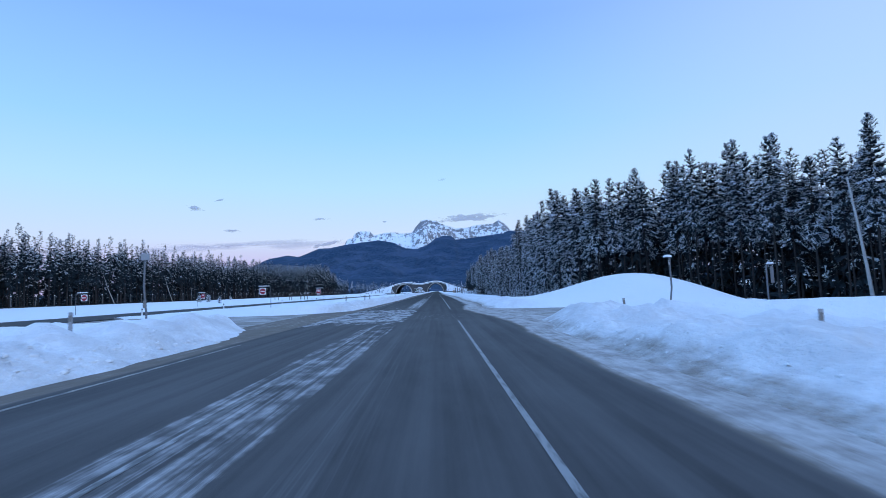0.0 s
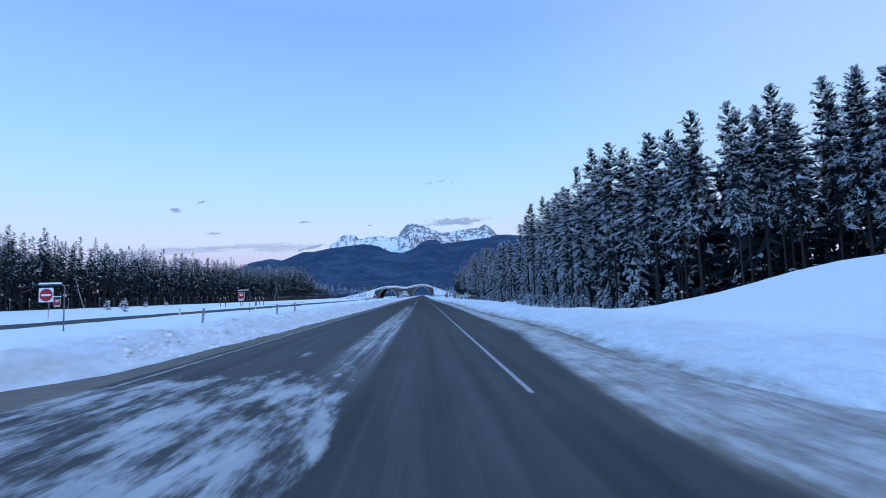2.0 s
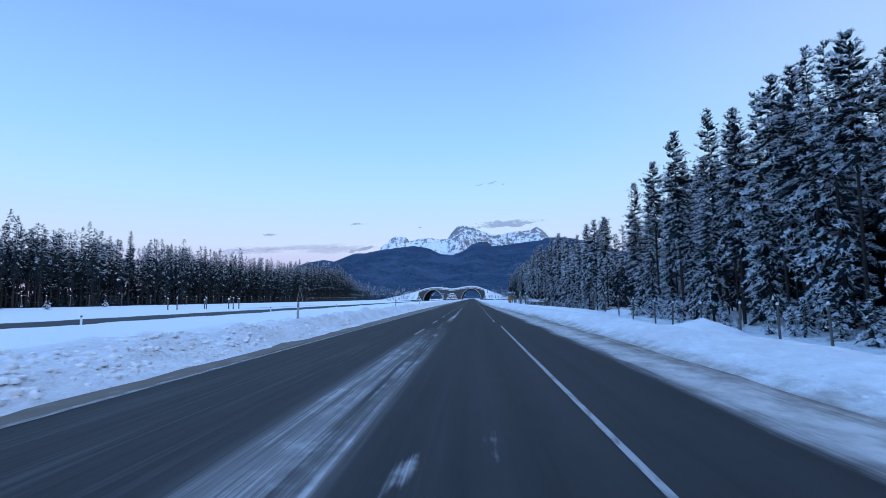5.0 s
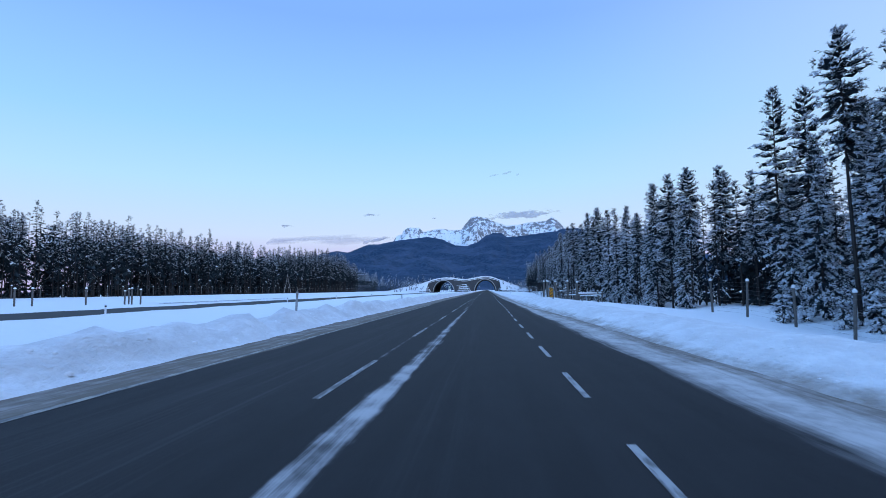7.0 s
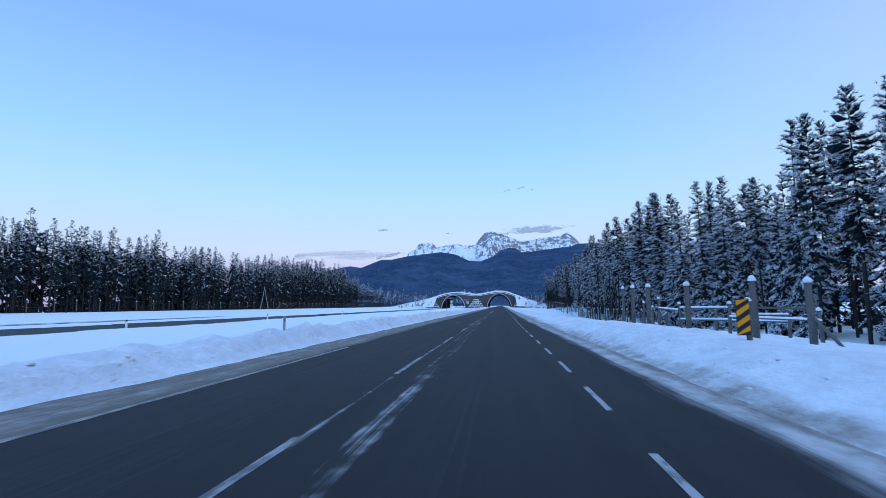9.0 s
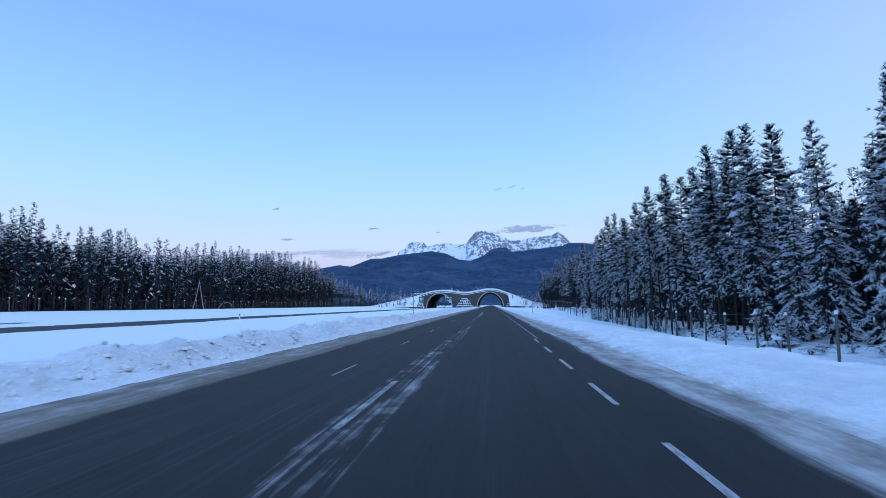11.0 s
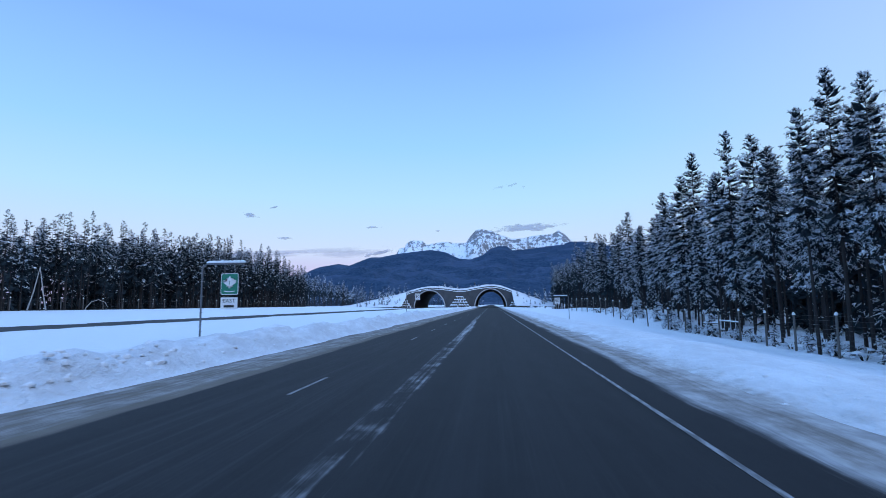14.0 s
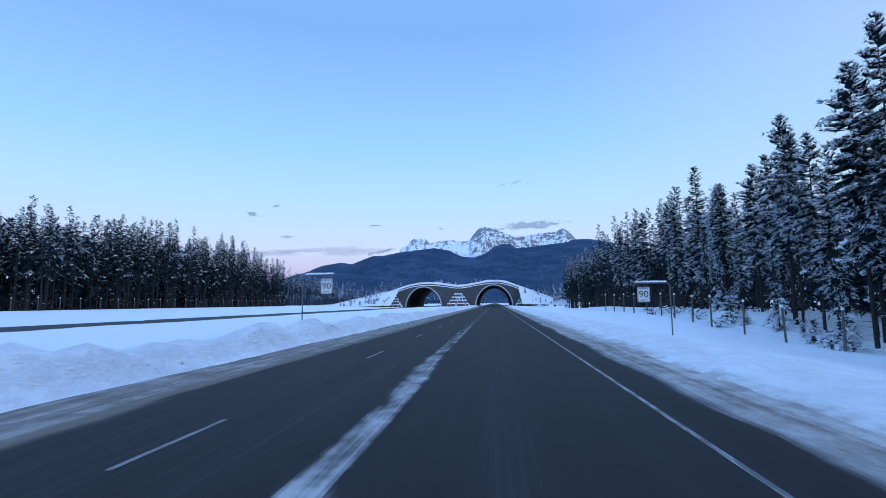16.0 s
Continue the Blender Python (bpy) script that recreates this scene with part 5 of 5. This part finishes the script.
def marker_post(name, x, y, h, label, w=0.10, d=0.04, tall=0.0, mat=None):
    z = float(ground_z(x, y))
    ob = thing(name, pose(x, y, z, rng.normal(0, 1.5), rng.normal(0, 2), rng.uniform(-8, 8)), label, "marker post", "marker posts along the road")
    part("stake", bm_box(w, d, h + 0.5, (0, 0, h / 2 - 0.25), min(w, d) * 0.25), mat or M_SIGNBACK, ob)
    part("reflector", bm_plate(w * 0.8, 0.16, 0.006, 0.01), M_DARKPLATE, ob, "dull grey reflector", pose(0, -d / 2 - 0.004, h - 0.16))
    return ob


for x, y, h in ((-8.75, 54.2, 0.65), (-7.8, 61.6, 0.6), (-7.65, 65.0, 0.6), (-7.6, 104.8, 0.75), (-7.7, 135.4, 0.9), (-8.4, 166.8, 0.65), (-8.57, 13.4, 0.55), (9.2, 11.0, 0.50), (8.4, 20.4, 0.40)):
    marker_post("marker_post", x, y, h, "grey plastic roadside marker post standing in the snow")


def stud_post(x, y):
    z = float(ground_z(x, y))
    ob = thing("bollard", pose(x, y, z), "small white bollard with a black band", "bollard", "bollards along the far carriageway")
    part("body", bm_tube([(0, 0, -0.3), (0, 0, 0.45), (0, 0, 0.50)], 0.07, 10), M_WHITE, ob, smooth=True)
    part("band", bm_tube([(0, 0, 0.50), (0, 0, 0.62)], 0.066, 10), M_BLACK, ob, "black band")
    part("cap", bm_lump(0.075, 0.075, 0.09, x, at=(0, 0, 0.64)), M_PURESNOW, ob, "snow cap", smooth=True)


for y in (30, 47, 68, 92, 118, 150, 178, 205, 232):
    stud_post(-26.2, y + 3 * math.sin(y))

# tall bent stakes and the back of a hanging board in the crossing
bent = thing("bent_stake", pose(-9.4, 18.2, float(ground_z(-9.4, 18.2))), "tall bent steel stake with a small pale board", "marker post", "marker posts along the road")
part("pole", bm_tube([(0.10, 0, -0.5), (0.06, 0, 0.3), (0.02, 0, 0.8), (-0.02, 0, 1.2), (0.0, 0, 2.55)], 0.035, 8), M_STEEL, bent, smooth=True)
part("reflector", bm_plate(0.12, 0.26, 0.008, 0.01), M_DARKPLATE, bent, "dull grey reflector", pose(0.03, -0.045, 0.62))
part("sign_board", bm_plate(0.34, 0.24, 0.012, 0.02), M_SIGNBACK, bent, "small pale board", pose(0.04, -0.05, 2.3))

stop_post = thing("road_sign", pose(10.5, 21.0, -0.06), "small dark sign with a white plate on a bowed steel post", "road sign", "road signs")
part("post", bm_tube([(-0.06, 0, -0.5), (0.0, 0, 0.45), (0.07, 0, 0.95), (0.12, 0, 1.3), (0.11, 0, 1.8), (0.11, 0, 2.62)], 0.036, 8), M_STEEL, stop_post, smooth=True)
board = part("sign_board", bm_plate(0.44, 0.50, 0.014, 0.03), M_SIGNBACK_DARK, stop_post, "dark weathered board", pose(0.05, -0.05, 2.28, 0, 0, 62))
part("plate", bm_plate(0.36, 0.20, 0.006, 0.02), M_WHITE, board, "white plate", pose(0, -0.014, 0.05))
part("snow_cap", bm_lump(0.20, 0.08, 0.09, 9, at=(0.02, -0.03, 2.58)), M_PURESNOW, stop_post, "snow cap", smooth=True)

hook = thing("hanging_sign", pose(26.0, 38.5, -0.70), "narrow grey sign hung from a snow-topped bent pole", "road sign", "road signs")
part("pole", hooked_pole(3.28, 0.55, 1, 0.06), M_STEEL, hook, smooth=True)
part("sign_board", bm_plate(0.26, 1.25, 0.02, 0.03), M_STEEL, hook, "narrow grey board", pose(0.42, 0, 2.48))
part("snow_cap", bm_lump(0.34, 0.09, 0.10, 12, at=(0.32, 0, 3.33)), M_PURESNOW, hook, "snow cap", smooth=True)

# ================= fences =================
POST = bpy.data.meshes.new("post")
bm = bm_tube([(0, 0, -0.7), (0.01, 0, 0.9), (0, 0, 2.38), (0, 0, 2.42)], 0.085, 8, taper=0.85)
bm.to_mesh(POST)
bm.free()
POST.materials.append(M_WOOD)
CAP = bpy.data.meshes.new("snow_cap")
bm = bm_lump(0.11, 0.11, 0.16, 3, at=(0, 0, 2.45))
bm.to_mesh(CAP)
bm.free()
CAP.materials.append(M_PURESNOW)
for p in CAP.polygons:
    p.use_smooth = True


def fence(name, line, gap, label, wires=8, high=2.42, rails=()):
    """Posts with snow caps along a line in plan, joined by page wire and, here and there, a snowy brace rail."""
    ob = thing(name, Matrix(), label, "fence")
    px, py = [p[0] for p in line], [p[1] for p in line]
    spots, y = [], py[0]
    while y < py[-1]:
        x = float(np.interp(y, py, px)) + rng.normal(0, 0.08)
        spots.append((x, y, float(ground_z(x, y))))
        slope = abs(float(np.interp(y + 0.5, py, px)) - float(np.interp(y - 0.5, py, px)))
        y += (gap + rng.normal(0, gap * 0.08)) / math.sqrt(1 + slope * slope)
    k = high / 2.42
    for x, y, z in spots:
        po = new("post", POST)
        po.parent = ob
        po.matrix_basis = pose(x, y, z - 0.12, rng.normal(0, 1.3), rng.normal(0, 1.3), rng.uniform(0, 360)) @ Matrix.Diagonal((1, 1, k * rng.uniform(0.97, 1.05), 1))
        cp = new("snow_cap", CAP)
        cp.parent = po
        cp.matrix_basis = Matrix.Diagonal((1, 1, 1, 1))
    bm = bmesh.new()
    for (x0, y0, z0), (x1, y1, z1) in zip(spots, spots[1:]):
        if math.hypot(x1 - x0, y1 - y0) > gap * 2.2:
            continue
        for w in range(wires):
            h = high * (0.10 + 0.85 * w / max(1, wires - 1))
            bm_tube([(x0, y0, z0 + h), (x1, y1, z1 + h)], 0.0045, 3, bm)
    tagged(part("wire", bm, M_WIRE, ob, "page wire between the posts"), kind="stuff")
    for (x0, y0, z0), (x1, y1, z1) in zip(spots, spots[1:]):
        if any(y0 <= q < y1 for q in rails):
            h = high * rng.uniform(0.48, 0.62)
            rail = part("brace_rail", bm_tube([(x0, y0, z0 + h), (x1, y1, z1 + h)], 0.06, 6), M_WOOD, ob)
            part("snow_cap", bm_tube([(x0, y0, z0 + h + 0.06), (x1, y1, z1 + h + 0.06)], 0.065, 6), M_PURESNOW, rail, "snow along the rail")
    return ob


fence("wildlife_fence", [(24.3, 79), (23, 84.3), (22.4, 88.7), (21.2, 92), (21.2, 104.5), (20.7, 124), (19.2, 138), (17.4, 154.8), (15.2, 158)], 4.8, "tall wooden-post wire fence with snow caps along the woods", 9, 2.46)
fence("wildlife_fence", [(8.0, 180), (12, 190), (18.3, 205)], 4.8, "wooden-post wire fence leading from the pole gate to the woods", 7, 2.15)
fence("wildlife_fence", [(18.3, 205), (19.5, 220), (21.5, 262), (22.6, 281), (23.0, 289), (22.4, 296), (20.6, 303), (19.6, 312), (19.6, 325), (18, 352)], 4.8, "tall wooden-post wire fence with snow caps along the verge", 9, 2.74, (279.0, 287.0))
fence("wildlife_fence", [(-78.5, 20), (-79, 150), (-79.5, 300), (-84, 400), (-88, 470)], 5.4, "snow-capped fence posts before the far woods", 6, 2.3)

# pole gate beside the hazard board
gate = thing("pole_gate", Matrix(), "weathered pole gate with snow-topped rails beside the highway", "gate")
# plan and top of each post
GATE = [(6.87, 173.0, 2.26), (7.02, 170.9, 2.22), (7.43, 167.1, 2.14), (8.06, 163.3, 2.12), (8.60, 161.4, 1.98), (9.1, 176.4, 1.72), (9.2, 173.3, 1.42), (9.85, 169.4, 1.42), (11.4, 165.9, 1.15), (12.8, 170.6, 1.12), (10.9, 173.4, 1.15)]
for k, (x, y, top) in enumerate(GATE):
    z = float(ground_z(x, y))
    r, h = 0.10 if top > 1.9 else 0.07, top - z
    po = part("post", bm_tube([(0, 0, -0.6), (0.01, 0.0, h * 0.5), (0, 0, h)], r, 10, taper=0.92), M_WOOD, gate, m=pose(x, y, z, rng.normal(0, 1.2), rng.normal(0, 1.2), 0), smooth=True)
    part("snow_cap", bm_lump(r * 1.15, r * 1.15, r * 1.4, k, at=(0, 0, h + 0.02)), M_PURESNOW, po, "snow cap", smooth=True)
for a, b, ha, hb_ in ((5, 6, 1.20, 1.10), (6, 7, 1.22, 1.24), (6, 7, 0.66, 0.74), (7, 8, 0.86, 0.80), (7, 9, 0.95, 0.90), (10, 9, 0.6, 0.6), (4, 8, 0.95, 0.78)):
    pa, pb = GATE[a][:2] + (ha,), GATE[b][:2] + (hb_,)
    rail = part("rail", bm_tube([pa, pb], 0.04, 6), M_WOOD, gate)
    part("snow_cap", bm_tube([(p[0], p[1], p[2] + 0.045) for p in (pa, pb)], 0.045, 6), M_PURESNOW, rail, "snow along the rail")
part("rail", bm_tube([GATE[3][:2] + (1.30,), GATE[4][:2] + (1.27,)], 0.035, 6), M_WOOD, gate)
part("brace", bm_tube([(9.0, 160.6, 0.1), (8.6, 161.4, 1.1)], 0.045, 6), M_WOOD, gate)
part("brace", bm_tube([(7.3, 170.2, 0.2), (7.0, 170.9, 0.9)], 0.04, 6), M_WOOD, gate)

# stub posts of the gate across the far carriageway
far_gate = thing("post_gate", Matrix(), "short grey gate posts beyond the far carriageway", "gate")
for k, (x, y) in enumerate(((-43.7, 176), (-44.6, 175.6), (-45.4, 175.4), (-46.4, 177.5), (-48.0, 172.2), (-49.0, 173.4), (-51.0, 168), (-51.8, 166.6))):
    h = 1.9 + 0.2 * math.sin(k * 2.2)
    po = part("post", bm_tube([(0, 0, -0.5), (0, 0, h)], 0.10, 8), M_WOOD, far_gate, m=pose(x, y, float(ground_z(x, y))))
    part("snow_cap", bm_lump(0.16, 0.16, 0.14, k, at=(0, 0, h)), M_PURESNOW, po, "snow cap", smooth=True)

for x, y in ((-52.0, 125.0), (-63.0, 138.0), (-62.0, 141.5), (-64.5, 147.0), (-66.0, 158.0), (-70.0, 176.0)):
    plant(young_trees[int(y) % 3], x, y, 0.95, 0.05)

# ================= leaning and broken trunks =================


def bare_trunk(name, pts, r, label, mat=None):
    ob = thing(name, Matrix(), label, "tree trunk", "bare trunks at the forest edge")
    part("stem", bm_tube(pts, r, 7, taper=0.45), mat or M_BIRCH, ob, smooth=True)


M_BIRCH = plain("frosted_bare_wood", (0.42, 0.41, 0.40), 0.85, 0, 0.2, 3.0, 0.2)
bare_trunk("leaning_trunk", [(38.76, 44.0, -1.2), (38.4, 44.0, 2.6), (38.0, 44.0, 6.2), (37.46, 44.0, 10.2)], 0.17, "pale leaning bare trunk frosted with snow")
bare_trunk("leaning_trunk", [(-79.0, 308, 0), (-78.2, 308.5, 4), (-77.7, 309, 8.6)], 0.13, "pale leaning bare trunk frosted with snow")
bare_trunk("leaning_trunk", [(-76.3, 309.5, 0), (-77.0, 309.2, 4), (-77.7, 309, 8.4)], 0.13, "pale leaning bare trunk frosted with snow")
bare_trunk("bowed_sapling", [(-78.6, 320, 0), (-78.3, 320.3, 1.5), (-77.5, 320.6, 2.6), (-76.4, 321, 3.0), (-75.3, 321.4, 2.5), (-74.9, 321.6, 1.6)], 0.09, "thin sapling bowed into an arch by snow")
bare_trunk("leaning_trunk", [(-80, 130, 0), (-82.5, 130.5, 5), (-84, 131, 8.5)], 0.12, "pale leaning bare trunk frosted with snow")
bare_trunk("leaning_trunk", [(-80, 158, 0), (-82.0, 158.5, 5), (-83.4, 159, 9)], 0.12, "pale leaning bare trunk frosted with snow")
bare_trunk("fallen_trunk", [(24.0, 92.0, -1.2), (26.5, 94.0, -0.3), (29.5, 96.5, 1.4)], 0.14, "fallen trunk under snow behind the fence")
bare_trunk("fallen_trunk", [(23.8, 88.0, -1.1), (26.0, 89.0, -0.8), (29.0, 90.0, 0.3)], 0.12, "fallen trunk under snow behind the fence")

# snow-bowed shrubs between the fence and the woods
def shrub(seed):
    ob = thing("snowy_shrub", Matrix(), "low bare shrub bowed under heaped snow", "shrub", "shrubs behind the fence")
    g2 = np.random.default_rng(seed)
    bm = bmesh.new()
    for _ in range(11):
        a, ln = g2.uniform(0, 6.28), g2.uniform(0.6, 1.25)
        dx, dy = math.cos(a) * ln, math.sin(a) * ln
        bm_tube([(0, 0, -0.2), (dx * 0.35, dy * 0.35, ln * 0.55), (dx * 0.8, dy * 0.8, ln * 0.62), (dx * 1.1, dy * 1.1, ln * 0.35)], 0.022, 4, bm, taper=0.4)
    stem = tagged(part("crown", bm, M_BARK, ob), kind="stuff")
    bm = bmesh.new()
    for _ in range(13):
        a, d = g2.uniform(0, 6.28), g2.uniform(0.1, 1.0)
        bm_lump(g2.uniform(0.12, 0.34), g2.uniform(0.12, 0.30), g2.uniform(0.07, 0.17), int(g2.integers(99)), bm, (math.cos(a) * d, math.sin(a) * d, g2.uniform(0.25, 0.75) * (1.15 - 0.5 * d)), 1, 0.4)
    tagged(part("snow_load", bm, M_TSNOW, stem, "snow heaped on the branches", smooth=True), kind="stuff")
    return ob


shrubs = [shrub(k) for k in (3, 8, 14)]
for k in range(48):
    y = 205 + k * 2.9 + rng.uniform(-2, 2)
    line = float(np.interp(y, [205, 220, 262, 292, 325, 345], [18.3, 19.5, 21.5, 22.4, 17.6, 17.0]))
    x = rng.uniform(line + 2.0, max(line + 4.0, float(forest_edge(y)) + 0.5))
    m = pose(x, y, float(ground_z(x, y)) - 0.05, 0, 0, rng.uniform(0, 360))
    ob = shrubs[k] if k < 3 else copy_thing(shrubs[k % 3], m)
    sc = rng.uniform(0.7, 1.5)
    ob.matrix_basis = m @ Matrix.Diagonal((sc, sc, sc, 1))

# small trees on the overpass terraces and slopes
for k in range(96):
    side = k % 4
    x = rng.uniform(-66, -43) if side < 2 else rng.uniform(11, 30) if side == 2 else rng.uniform(-26, -6)
    top = float(top_line(x)) + 0.3
    if side == 3 or rng.random() < 0.35:
        y, z = FACE_Y + rng.uniform(1, 9), top
    else:
        f = rng.uniform(0.25, 0.95)
        y, z = FACE_Y + 0.35 - (1 - f) * (4 + 1.5 * (top - 0.3)), top * f
    ob = copy_thing(young_trees[k % 3], pose(x, y, z - 0.15, 0, 0, rng.uniform(0, 360)))
    sc = rng.uniform(0.4, 0.9)
    ob.scale = (sc, sc, sc)

# ================= loose snow clods along the ploughed banks =================


def clods(name, spots, seed, mat, label, category="snow"):
    """Loose angular lumps in one mesh: plan and size of each are given."""
    g = np.random.default_rng(seed)
    base = np.array([(math.cos(a) * r, math.sin(a) * r, z) for z, r in ((-0.3, 0.8), (0.35, 0.85)) for a in (0, 1.05, 2.09, 3.14, 4.19, 5.24)] + [(0, 0, 0.8)])
    faces = [(k, (k + 1) % 6, 6 + (k + 1) % 6, 6 + k) for k in range(6)] + [(6 + k, 6 + (k + 1) % 6, 12) for k in range(6)]
    V, Fc = [], []
    for x, y, size in spots:
        z = float(ground_z(x, y))
        a = g.uniform(0, 6.28)
        p = base * (1 + g.normal(0, 0.16, base.shape)) * size * np.array([g.uniform(0.8, 1.5), g.uniform(0.8, 1.5), g.uniform(0.6, 1.0)])
        q = np.stack([p[:, 0] * math.cos(a) - p[:, 1] * math.sin(a) + x, p[:, 0] * math.sin(a) + p[:, 1] * math.cos(a) + y, p[:, 2] + z - 0.25 * size], 1)
        k0 = 13 * len(V)
        V.append(q)
        Fc += [tuple(k0 + i for i in f) for f in faces]
    me = mesh_of(name, np.concatenate(V), Fc, mat, smooth=True)
    return tagged(new(name, me), label, category, kind="stuff")


m = Nodes("gritty_snow")
M_CLOD = m.done(m.mix(m.island(), (0.68, 0.70, 0.73), SNOW), 0.85, 0, 0.15)
g = np.random.default_rng(9)
banked = []
for _ in range(3600):
    y = g.uniform(2, 300)
    if 17 < y < 47:
        continue
    if g.random() < 0.80:
        if y < 95 or g.random() < (0.65 if 180 < y < 225 else 0.25):
            banked.append((-(float(snow_left(y)) + 0.1 + abs(g.normal(0, 0.42))), y, g.uniform(0.025, 0.085)))
    else:
        banked.append((float(snow_right(y)) + 0.2 + abs(g.normal(0, 0.5)), y, g.uniform(0.02, 0.055)))
banked += [(-(float(snow_left(y)) + 0.15 + 1.5 * g.random() ** 1.3), y, g.uniform(0.04, 0.12)) for y in g.uniform(45, 110, 1300)]
banked += [(-(float(snow_left(y)) + 0.15 + 1.3 * g.random() ** 1.3), y, g.uniform(0.04, 0.11)) for y in g.uniform(180, 240, 500)]
clods("snow_clods", banked, 10, M_CLOD, "loose lumps of ploughed gritty snow")
heap = [(13.4 + 2.6 * k + g.normal(0, 0.10), 27.3 - 2.9 * k + g.normal(0, 0.16), g.uniform(0.04, 0.11)) for k in g.random(60)]
clods("dirt_clods", heap, 12, M_STONE, "low windrow of dark frozen dirt beside the side road", "dirt")
